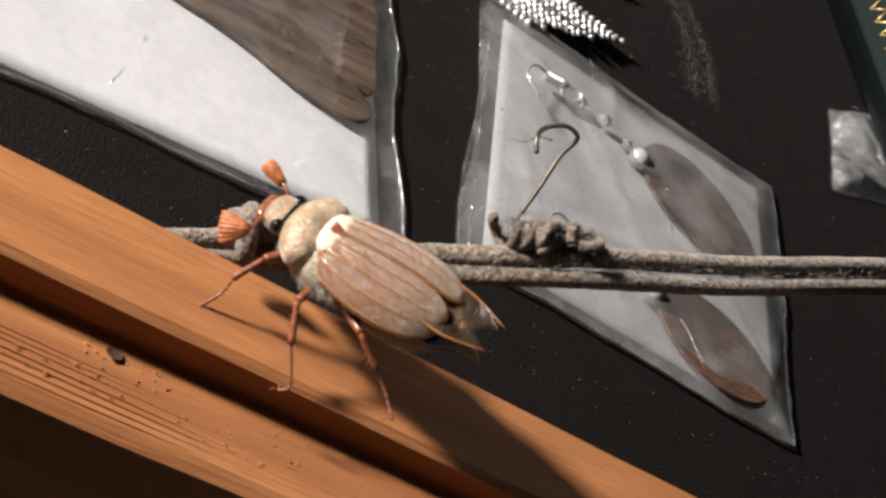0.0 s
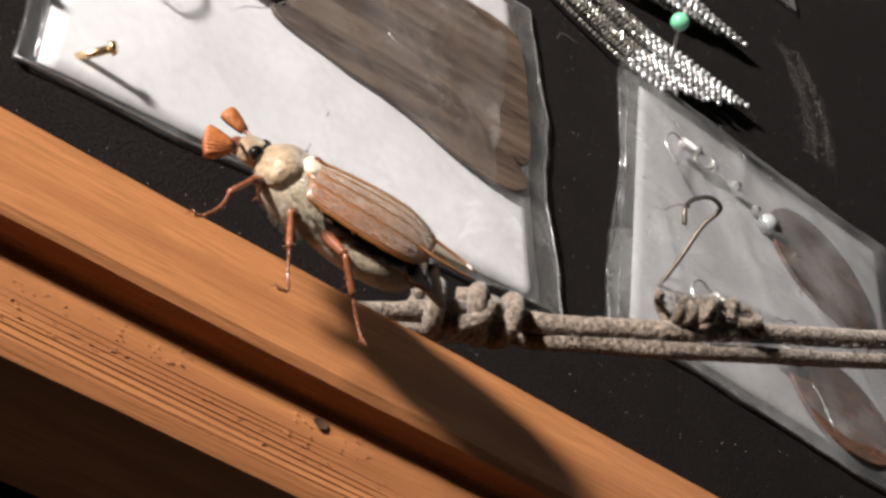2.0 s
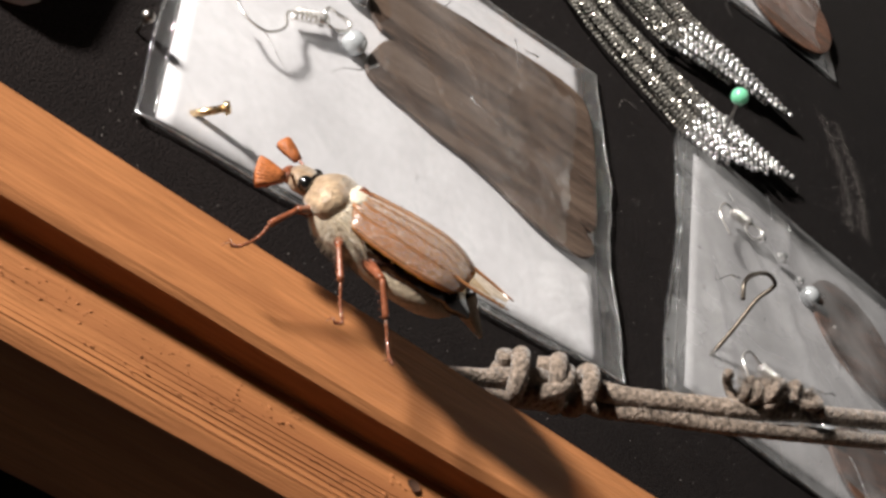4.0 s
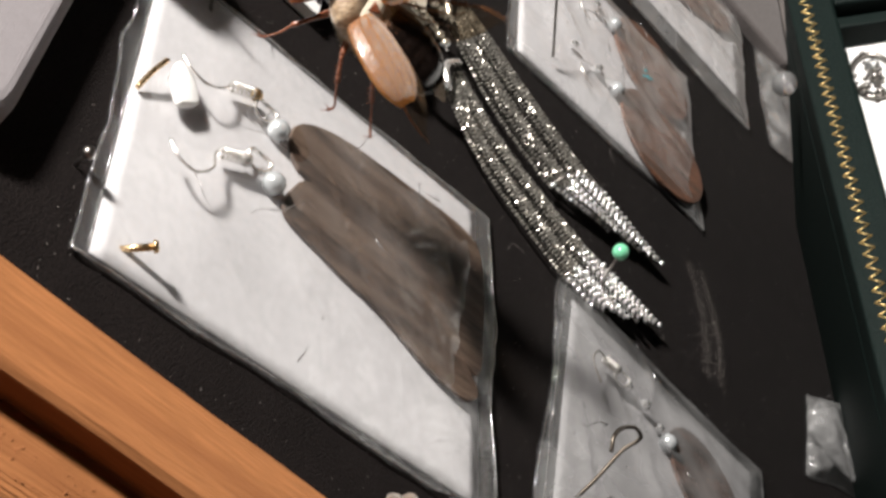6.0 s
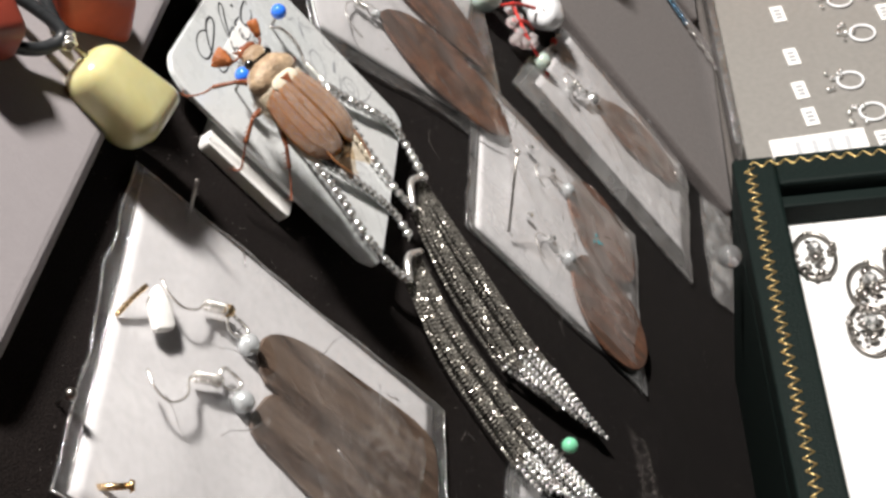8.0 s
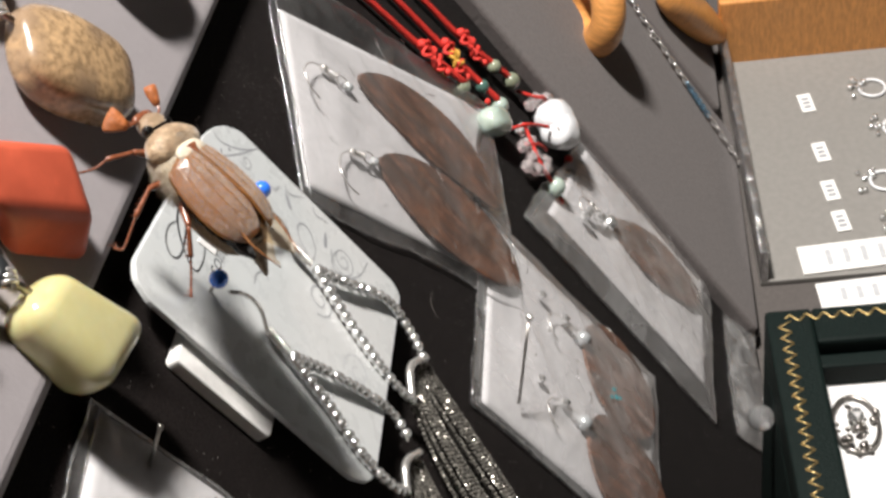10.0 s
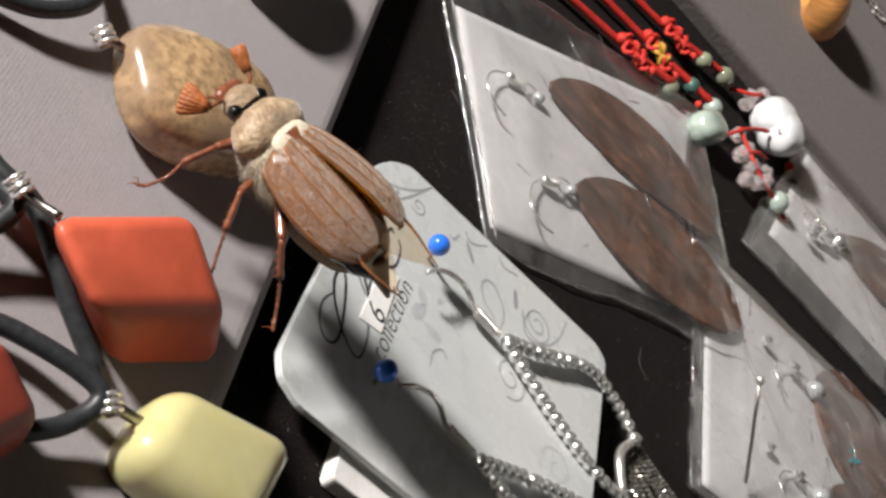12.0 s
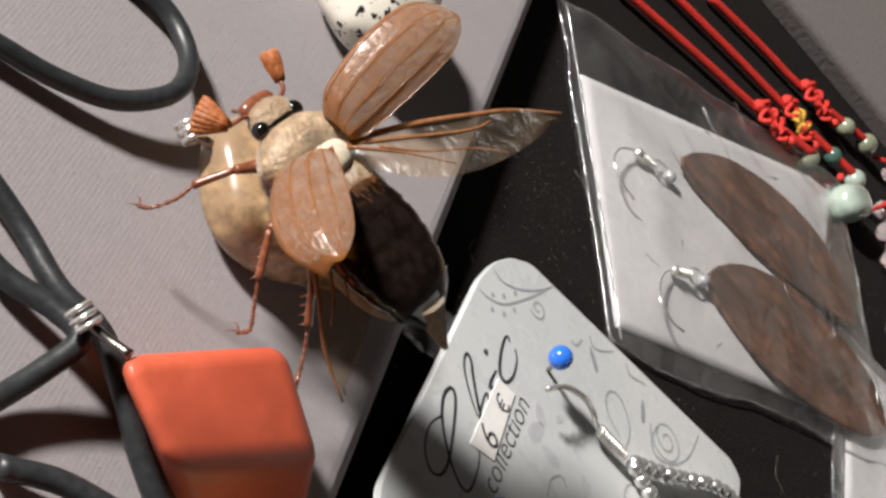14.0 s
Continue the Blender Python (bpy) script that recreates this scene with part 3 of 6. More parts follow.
def free_hook(ob, pearl, ring, coil, wire, z=1.4, ball_mat=None):
    """An earring hook laid out on the board: a ring, a coil with its ball and the bent wire, in mm."""
    px, py = pearl
    (ax, ay), (bx, by) = [(x - px, y - py) for x, y in coil]
    bm = bmesh.new()
    cx, cy = ring[0] - px, ring[1] - py
    tube(bm, [(cx + 1.5 * math.cos(k * math.tau / 10), cy + 2.1 * math.sin(k * math.tau / 10), z - 0.4 + 0.4 * math.sin(k)) for k in range(10)], 0.3, 6, 2, closed=True)
    part("jump_ring", bm, M_SILVER, ob, "bright silver ring")
    bm = bmesh.new()
    reach = math.hypot(bx - ax, by - ay)
    ux, uy = (bx - ax) / reach, (by - ay) / reach
    pts = []
    for k in range(49):
        a, f = k * math.tau / 8, k / 48
        pts.append((ax + (bx - ax) * f - uy * 0.75 * math.cos(a), ay + (by - ay) * f + ux * 0.75 * math.cos(a), z + 0.75 * math.sin(a)))
    tube(bm, pts, 0.2, 5, 1)
    part("coil", bm, M_SILVER, ob, "silver wire coil")
    bm = bmesh.new()
    ball(bm, ax, ay, z, 1.05, 12, 8)
    part("hook_ball", bm, ball_mat or M_SILVER, ob, "small round metal ball")
    bm = bmesh.new()
    run = [(ax, ay, z)] + [(x - px, y - py, z + 0.25 + 1.1 * math.sin(math.pi * k / len(wire))) for k, (x, y) in enumerate(wire)]
    tube(bm, run, 0.22, 7, 6)
    part("ear_wire", bm, M_SILVER, ob, "bent silver ear wire")


def build_bags():
    bag("clear_bag", [(-25.5, 72.6), (36.9, 71.2), (37.3, 148.3), (-26.6, 151.4)], "clear bag with white paper and two dark wooden earrings", seed=1, crumple=0.14, puff=1.3, film=M_FILM_HAZY, paper=(0.02, 0.985, 0.05, 0.965))
    ear = earring([(8.1, 118.3), (2.2, 119.5), (-0.9, 110), (-3.4, 98.2), (-7.0, 88.5), (-7.7, 80.2), (-3.4, 78.0), (4.9, 88.2), (10.9, 101.2), (12.3, 114.0)], (5.5, 122.4), M_BARK, "long dark brown wooden leaf earring with a grey pearl", hook=False)
    free_hook(ear, (5.5, 122.4), ring=(7.6, 125.6), coil=((5.4, 128.2), (3.2, 132.6)), wire=[(3.2, 132.6), (1.2, 134.3), (-2.1, 134.6), (-5.2, 137.4), (-4.7, 140.4), (-2.2, 141.8)])
    ear = earring([(20.8, 118.9), (26.0, 110.5), (27.7, 94.5), (27.9, 79.1), (22.2, 75.6), (8, 76.0), (-1.6, 78.0), (4.8, 88.4), (11, 101.0), (12.6, 117.4)], (16.6, 122.4), M_BARK, "long dark brown wooden leaf earring with a grey pearl", hook=False)
    free_hook(ear, (16.6, 122.4), ring=(18.2, 125.4), coil=((19.5, 127.7), (17.2, 132.4)), wire=[(17.2, 132.4), (14.2, 134.6), (12.2, 137.6), (12.6, 140.4), (14.6, 142.0)], ball_mat=M_BRASS)
    bag("clear_bag", [(-29.5, 1.5), (29.8, -11.2), (38.6, 52.3), (-21.4, 64.2)], "clear bag with two brown disc earrings and a bent pin", seed=2, crumple=0.34, puff=2.0, film=M_FILM_MILKY, paper=(0.05, 0.95, 0.04, 0.93), dull=True)
    ear = earring([(12.5 + 10.5 * math.cos(a * math.tau / 12) + 2.5 * math.sin(a * math.tau / 12), 13 + 11.0 * math.sin(a * math.tau / 12)) for a in range(12)], (15.2, 25.4), M_SHELL, "oval brown shell earring", hook=False, crystals=((17.4, 27.4, 0.9), (20.1, 31.6, 1.1), (21.6, 36.2, 0.9)))
    free_hook(ear, (15.2, 25.4), ring=(22.2, 38.4), coil=((22.6, 40.4), (22.9, 43.6)), wire=[(22.9, 43.6), (22.0, 47.0), (18.4, 49.2), (15.0, 47.0)])
    ear = earring([(-17.2 + 8.6 * math.cos(a * math.tau / 12) + 2.0 * math.sin(a * math.tau / 12), 16.5 + 11.0 * math.sin(a * math.tau / 12)) for a in range(12)], (-13.5, 28.8), M_SHELL, "oval brown shell earring", hook=False, crystals=((-11.8, 32.0, 1.0), (-10.6, 36.0, 0.9)))
    free_hook(ear, (-13.5, 28.8), ring=(-10.2, 38.2), coil=((-9.8, 40.0), (-9.0, 43.6)), wire=[(-9.0, 43.6), (-8.6, 47.0), (-11.4, 49.6), (-15.0, 48.0)])
    bag("clear_bag", [(91, -3), (145, -8), (146, 59), (91, 64)], "clear bag with two round brown shell earrings", seed=3, crumple=0.3, puff=2.0, film=M_FILM_MILKY, paper=(0.05, 0.97, 0.03, 0.95))
    earring([(131 + 13.5 * math.cos(a * math.tau / 14), 11 + 14 * math.sin(a * math.tau / 14)) for a in range(14)], (132.5, 26), M_SHELL, "round brown shell earring with a grey pearl", turn=-4, size=0.8, crystals=((133, 33, 1.2), (134, 41, 1.0)))
    earring([(105 + 14 * math.cos(a * math.tau / 14), 11 + 15 * math.sin(a * math.tau / 14)) for a in range(14)], (108.5, 28), M_SHELL, "round brown shell earring with a grey pearl", turn=-4, size=0.8, crystals=((109, 35, 1.2), (110, 43, 1.0)))
    bag("clear_bag", [(127, 44), (182, 57), (158, 130), (105, 112)], "crumpled clear bag with two brown half-moon earrings", seed=5, crumple=0.36, puff=2.4, film=M_FILM_HAZY, sheet_at=((125.5, 65.0), (178.8, 57.5), (147.0, 122.5), (108.5, 111.3)), paper=(0.13, 0.98, 0.05, 0.76))
    earring([(146, 101), (156, 92), (161, 76), (159, 62), (149, 55), (145, 66), (143, 82)], (141, 104), M_SHELL, "brown half-moon shell earring", turn=12, size=0.9, pearl_r=1.0)
    earring([(128, 94), (138, 86), (143.5, 69), (140, 52), (131, 49), (125, 60), (122.5, 78)], (127.5, 95.5), M_SHELL, "reddish-brown half-moon shell earring", turn=28, size=0.9, pearl_r=1.0)
    flakes = thing("glitter_flakes", at(123, 15.5, 3.4), "tiny turquoise glitter flakes on a clear bag", "glitter")
    for dx, dy, r in ((0, 0, 0.7), (1.6, 0.8, 0.5), (-1.2, 1.9, 0.45), (0.7, -1.5, 0.4)):
        bm = bmesh.new()
        plate(bm, [(dx + r * math.cos(k * math.tau / 6), dy + r * math.sin(k * math.tau / 6)) for k in range(6)], 0, 0.12)
        part("flake", bm, M_GLITTER, flakes, smooth=False)
    bag("clear_bag", [(150, -36), (202, -44), (206, 18), (157, 44)], "clear bag with a long brown earring and crystals", seed=7, crumple=0.34, puff=2.2, film=M_FILM_MILKY, paper=(0.2, 0.97, 0.04, 0.93))
    earring([(180, 6), (186, 6), (196, -14), (193, -34), (184, -31), (178, -12)], (181, 9.5), M_SHELL, "long brown wooden earring with clear crystals", turn=-6, size=0.8, pearl_mat=M_STRASS, pearl_r=1.9, crystals=((178, 15, 1.6), (174, 21, 1.4), (177, 19, 1.2)))
    bag("clear_bag", [(158, -66), (203, -67), (196, -50), (154, -47)], "small clear bag folded at the board's foot", seed=11, crumple=0.4, puff=1.6, with_paper=False, film=M_FILM_CRUMPLED)
    bag("clear_bag", [(47, -57), (74, -62), (66, -38), (40, -30)], "small crumpled clear bag scrap", seed=13, crumple=0.7, puff=3.0, with_paper=False, film=M_FILM_CRUMPLED, seams=False)


# ---- pins ----
def pin(base, head, r, mat, label, shaft=M_STEEL, shaft_r=0.28, flat=False):
    ob = thing("pin", at(*base), label, "pin", "pins")
    v = tuple(b - a for a, b in zip(base, head))
    bm = bmesh.new()
    tube(bm, [(-v[0] * 0.05, -v[1] * 0.05, -0.6), v], shaft_r, 7)
    part("shaft", bm, shaft, ob, "thin metal shaft")
    bm = bmesh.new()
    if flat:
        d = Vector(v).normalized()
        turn = d.to_track_quat("Z", "Y").to_matrix().to_4x4()
        bmesh.ops.create_cone(bm, cap_ends=True, segments=14, radius1=r / 1000, radius2=r * 0.8 / 1000, depth=0.0006, matrix=Matrix.Translation(mm(*v)) @ turn)
    else:
        ball(bm, *v, r, 20, 14)
    part("head", bm, mat, ob)
    return ob


def build_pins():
    pin((89, 126.5, 4.4), (86.6, 129.6, 9.0), 1.4, M_BLUE, "pin with a bright blue round head in the card")
    pin((65, 133, 4.4), (62.6, 136, 9.0), 1.4, M_BLUE, "pin with a bright blue round head in the card")
    pin((43.6, 39.8, 0), (35.0, 52.6, 14.3), 1.5, M_GREEN, "pin with a pale green round head")
    pin((99, 51.5, 3.0), (107.4, 61.4, 12.5), 0.75, M_SILVER, "long steel needle pin with a tiny head", shaft_r=0.3)
    pin((33, 135.5, 0), (32.2, 142, 8.5), 0.4, M_STEEL, "thin grey pin stuck beside the yellow stone")
    pin((-21.7, 144.7, 0.2), (-21.4, 141.4, 3.9), 0.9, M_BRASS, "small brass nail in the bag's corner", shaft=M_BRASS, shaft_r=0.5, flat=True)
    pin((-13, 152.5, 0), (-13.5, 153, 3.2), 0.9, M_STEEL, "dark round-headed pin in the velvet")
    # bent wire pin over the second bag
    ob = thing("bent_pin", at(-10.6, 52.6, 0.0), "steel pin bent into a small open loop", "pin", "pins")
    bm = bmesh.new()
    tube(bm, [(-0.6, 0.4, -1.5), (0, 0, 0), (3.2, -0.9, 5), (6.4, -1.6, 9.4), (7.3, -2.2, 12), (7.8, -1.9, 13), (7.6, 0.6, 13.6), (5.2, 4.4, 13.6), (2.6, 6.4, 13.4), (0.4, 6.0, 12.4)], 0.34, 8, 6)
    part("wire", bm, M_BRONZE, ob)
    ob = thing("bent_pin", at(5.9, 146.6, 1.2), "short brass pin through the bag's paper", "pin", "pins")
    bm = bmesh.new()
    tube(bm, [(0, 0, 0), (3.0, -1.0, 1.4), (6.0, -2.4, 2.4)], 0.4, 7)
    part("wire", bm, M_BRASS, ob)
    # white plate added to stand in for a glint on the bag's film
    glint_bit = thing("film_glint_piece", at(10.0, 139.6, 2.2), "small clear plastic stopper on the ear wire", "stopper")
    bm = bmesh.new()
    plate(bm, rounded([(-4.0, 1.2), (-1.2, -2.2), (3.2, -0.4), (4.4, 2.4), (0.4, 3.2)], 0.9), 0, 1.2, 0.35)
    part("glint_plate", bm, M_CARD_WHITE, glint_bit)


# ---- card with rhinestone tassel earrings ----
def lettering(name, text, size, m, mat, parent, shear=0.0, label=""):
    cu = bpy.data.curves.new(name, "FONT")
    cu.body, cu.size, cu.shear, cu.extrude, cu.offset = text, size / 1000, shear, 0.00003, -size * 0.000012
    tmp = new(name, cu)
    bpy.context.view_layer.update()
    me = bpy.data.meshes.new_from_object(tmp.evaluated_get(bpy.context.evaluated_depsgraph_get()))
    bpy.data.objects.remove(tmp)
    me.materials.clear()
    me.materials.append(mat)
    ob = new(name, me)
    ob.parent = parent
    ob.matrix_basis = m
    if label:
        ob["label"] = label
    return ob


def build_card():
    under = thing("folded_tag", at(66, 112, 0), "white folded paper tag under the card", "paper tag")
    bm = bmesh.new()
    plate(bm, rounded([(-16.5, 4), (20, 0), (22, 18), (-15, 24)], 1), 0.3, 2.4, 0.2)
    part("tag_body", bm, M_CARD_WHITE, under, smooth=False)
    cx0, cy0 = 76.0, 118.0
    card = thing("earring_card", at(cx0, cy0, 3.6), "pale blue-grey printed earring card with clipped corners", "card")
    bm = bmesh.new()
    corners = [(51.0, 100.0), (52.6, 95.9), (55.5, 94.2), (91.0, 90.2), (96.5, 89.6), (98.3, 91.8), (101.8, 131.5), (100.2, 134.8), (97.6, 137.3), (93.6, 139.2), (60.1, 147.8), (57.0, 147.0), (55.0, 143.8)]
    plate(bm, rounded([(x - cx0, y - cy0) for x, y in corners], 0.9, 2), 0.0, 0.9, 0.15)
    part("card_board", bm, M_CARD, card, smooth=False)
    top = 0.90

    def here(x, y, z=top, turn=-13.8):
        return pose((x - cx0) / 1000, (y - cy0) / 1000, z / 1000, 0, 0, turn)

    def stroke(name, points, width, mat, label, swell=0.0):
        """A flat printed line through the points, thicker in its middle by swell."""
        bm = bmesh.new()
        line = smooth_line([(x - cx0, y - cy0, top) for x, y in points], 8)
        pairs = []
        for k, q in enumerate(line):
            q = q * 1000
            d = (line[min(k + 1, len(line) - 1)] - line[max(k - 1, 0)]).normalized()
            w = width * (1 + swell * math.sin(math.pi * k / (len(line) - 1)) ** 2)
            pairs.append((bm.verts.new(mm(q.x - d.y * w, q.y + d.x * w, top + 0.03)), bm.verts.new(mm(q.x + d.y * w, q.y - d.x * w, top + 0.03))))
        for (a, b), (c, d) in zip(pairs, pairs[1:]):
            bm.faces.new((a, b, d, c))
        part(name, bm, mat, card, label, smooth=False)

    def spot(name, x, y, rx, ry, turn, mat, label=""):
        bm = bmesh.new()
        c, e = math.cos(radians(turn)), math.sin(radians(turn))
        ring = [(rx * math.cos(b) * (1 + 0.12 * math.cos(3 * b)), ry * math.sin(b)) for b in [j * math.tau / 16 for j in range(16)]]
        plate(bm, [(x - cx0 + c * u - e * v, y - cy0 + e * u + c * v) for u, v in ring], top - 0.02, top + 0.025)
        part(name, bm, mat, card, label, smooth=False)

    script = "tall dark script letter"
    stroke("script_letter", [(72.6, 141.6), (70.5, 142.9), (67.7, 143.0), (65.8, 141.9), (66.0, 140.4), (68.2, 139.6), (72.6, 139.6), (76.0, 140.0), (76.8, 140.8), (75.4, 141.6), (73.0, 141.5), (70.5, 140.6), (68.2, 139.2), (66.5, 137.5), (66.5, 136.3), (68.4, 135.6), (71.3, 135.4), (72.6, 136.1)], 0.13, M_INK, script, 0.8)
    stroke("script_letter", [(75.9, 136.5), (77.8, 138.0), (79.9, 139.2), (81.6, 139.6), (82.5, 139.3), (82.0, 138.6), (80.1, 137.9), (77.2, 136.6), (75.7, 135.7), (76.1, 136.2), (78.6, 136.0), (79.6, 135.6), (78.6, 135.2)], 0.13, M_INK, script, 0.8)
    stroke("script_letter", [(83.4, 134.7), (81.8, 135.2), (80.5, 135.3), (81.1, 134.7)], 0.15, M_INK, script, 0.6)
    stroke("script_letter", [(88.3, 133.3), (88.9, 133.6), (88.3, 134.1), (85.7, 134.4), (83.4, 134.1), (82.8, 133.1), (84.2, 132.1), (86.7, 131.8), (88.1, 132.3)], 0.13, M_INK, script, 1.0)
    spot("script_dot", 84.6, 136.6, 0.42, 0.36, 0, M_INK)
    lettering("lettering", "collection", 3.75, here(68.0, 132.4), M_INK, card, 0.1, "small dark word")
    bm = bmesh.new()
    plate(bm, [(x - cx0, y - cy0) for x, y in ((82.4, 134.4), (82.1, 131.6), (72.0, 133.4), (71.9, 137.1))], top + 0.05, top + 0.17)
    sticker = part("price_sticker", bm, M_CARD_WHITE, card, "small white price sticker", smooth=False)
    lettering("price", "6", 4.4, here(72.9, 133.5, top + 0.20), M_INK, sticker, 0.1)
    lettering("price", "\u20ac", 3.1, here(78.2, 132.5, top + 0.20), M_INK, sticker, 0.1)

    scroll = "fine grey printed scroll"

    def swirl(cx, cy, r, turns, mat, start=0.0, hand=1, width=0.12):
        count = int(14 * turns)
        stroke("printed_swirl", [(cx + r * (1 - 0.85 * k / count) * math.cos(start + hand * k * math.tau / 14), cy + r * (1 - 0.85 * k / count) * math.sin(start + hand * k * math.tau / 14)) for k in range(count)], width, mat, scroll)

    swirl(92.8, 105.0, 3.2, 2.1, M_PRINT, 1.4)
    swirl(96.1, 129.5, 1.5, 1.4, M_PRINT, 2.2)
    swirl(63, 108, 4.2, 1.5, M_PRINT_LIGHT, 0.0)
    swirl(72, 100, 3.4, 1.4, M_PRINT_LIGHT, 2.0, -1)
    swirl(80.5, 110, 3.4, 1.7, M_PRINT, 3.0)
    for pts in ([(92.1, 139.0), (91.9, 137.4), (92.8, 134.9), (95.7, 131.9), (98.5, 129.5), (101.1, 127.5)], [(96.4, 137.2), (95.7, 135.7), (96.5, 133.1), (98.4, 130.2), (100.8, 127.7)],
                [(86.8, 112.4), (90.0, 111.9), (93.0, 113.6), (93.3, 115.5), (91.9, 116.5), (89.7, 115.9), (87.8, 113.6)], [(97.6, 98.7), (93.1, 100.5), (90.1, 103.5), (89.3, 106.6), (90.9, 107.8), (93.8, 106.9)],
                [(98.6, 120.3), (97.5, 119.7), (97.7, 118.2), (99.2, 115.9)], [(95.6, 123.5), (95.6, 122.4), (97.0, 121.6)], [(99.2, 113.4), (97.9, 112.5), (98.4, 109.5)], [(72.8, 124.7), (75.1, 124.4), (76.5, 122.9), (75.6, 121.8)]):
        stroke("printed_swirl", pts, 0.10, M_PRINT, scroll, 0.7)
    for x, y in ((93.9, 135.1), (95.6, 133.4), (92.8, 136.8), (90.8, 136.6), (91.5, 134.7), (93.2, 133.2)):
        spot("printed_berry", x, y, 0.36, 0.30, 20, M_PRINT)
    for x, y, turn in ((94.0, 109.7, 5), (95.5, 119.2, 30)):
        spot("printed_leaf", x, y, 1.7, 0.45, turn, M_PRINT)
    for x, y, rx, ry, turn in ((82.2, 127.2, 1.5, 0.85, 25), (79.6, 127.6, 1.75, 1.05, -35), (78.0, 124.7, 1.7, 0.8, 75), (83.7, 124.0, 0.9, 0.5, -50)):
        spot("printed_petal", x, y, rx, ry, turn, M_PRINT_LIGHT, "grey printed petal")
    for x, y in ((84.9, 121.5), (84.0, 120.6), (81.5, 122.5), (83.3, 119.8), (81.4, 121.1), (81.9, 123.6), (82.9, 121.6), (85.6, 120.0)):
        spot("printed_dot", x, y, 0.45, 0.34, 30, M_PRINT_LIGHT)
    # clear tape between the card's head and the pad
    tape = thing("clear_tape", at(83.8, 144.5, 2.6, 0, 0, -2), "strip of clear scratched sticky tape", "tape")
    bm = bmesh.new()
    sheet(bm, -3.6, 3.6, -7.0, 6.0, lambda u, v: 0.5 + 0.25 * math.sin(9 * v) + 0.1 * math.sin(11 * u + 5 * v), 10, 16)
    part("strip", bm, M_FILM_HAZY, tape)


def bead_chain(bm, points, r, gap, rnd, facets=True, jitter=0.12):
    line = smooth_line(points, 10)
    dist, nxt = 0.0, 0.0
    for a, b in zip(line, line[1:]):
        seg = (b - a).length
        while nxt <= dist + seg and seg > 0:
            p = a + (b - a) * ((nxt - dist) / seg)
            q = p + Vector((rnd.uniform(-1, 1), rnd.uniform(-1, 1), rnd.uniform(-0.5, 0.8))) * r * jitter / 1000
            turn = Euler((rnd.uniform(0, 3), rnd.uniform(0, 3), rnd.uniform(0, 3))).to_matrix().to_4x4()
            if facets:
                ico(bm, radius=r / 1000, matrix=Matrix.Translation(q) @ turn)
            else:
                ico(bm, radius=0.95 * r / 1000, matrix=Matrix.Translation(q) @ turn @ Matrix.Diagonal((1.3, 0.9, 0.8, 1)))
            nxt += gap / 1000
        dist += seg


STONE_MESH = bpy.data.meshes.new("rhinestone")
_bm = bmesh.new()
bmesh.ops.create_uvsphere(_bm, u_segments=10, v_segments=6, radius=0.00100)
_bm.to_mesh(STONE_MESH)
_bm.free()
STONE_MESH.materials.append(M_STRASS)
STONE_MESH.polygons.foreach_set("use_smooth", [True] * len(STONE_MESH.polygons))


def string_stones(strand, a, b, gap, size, rnd):
    """Rhinestones set one after another on a strand from a to b, in mm."""
    a, b = Vector(a), Vector(b)
    for k in range(int((b - a).length / gap) + 1):
        q = a + (b - a) * min(1.0, k * gap / (b - a).length)
        stone = new("rhinestone", STONE_MESH)
        stone.parent = strand
        stone.matrix_basis = Matrix.Translation(mm(q.x + rnd.uniform(-0.1, 0.1), q.y + rnd.uniform(-0.1, 0.1), q.z + rnd.uniform(0, 0.15))) @ Matrix.Diagonal((size, size, size, 1))


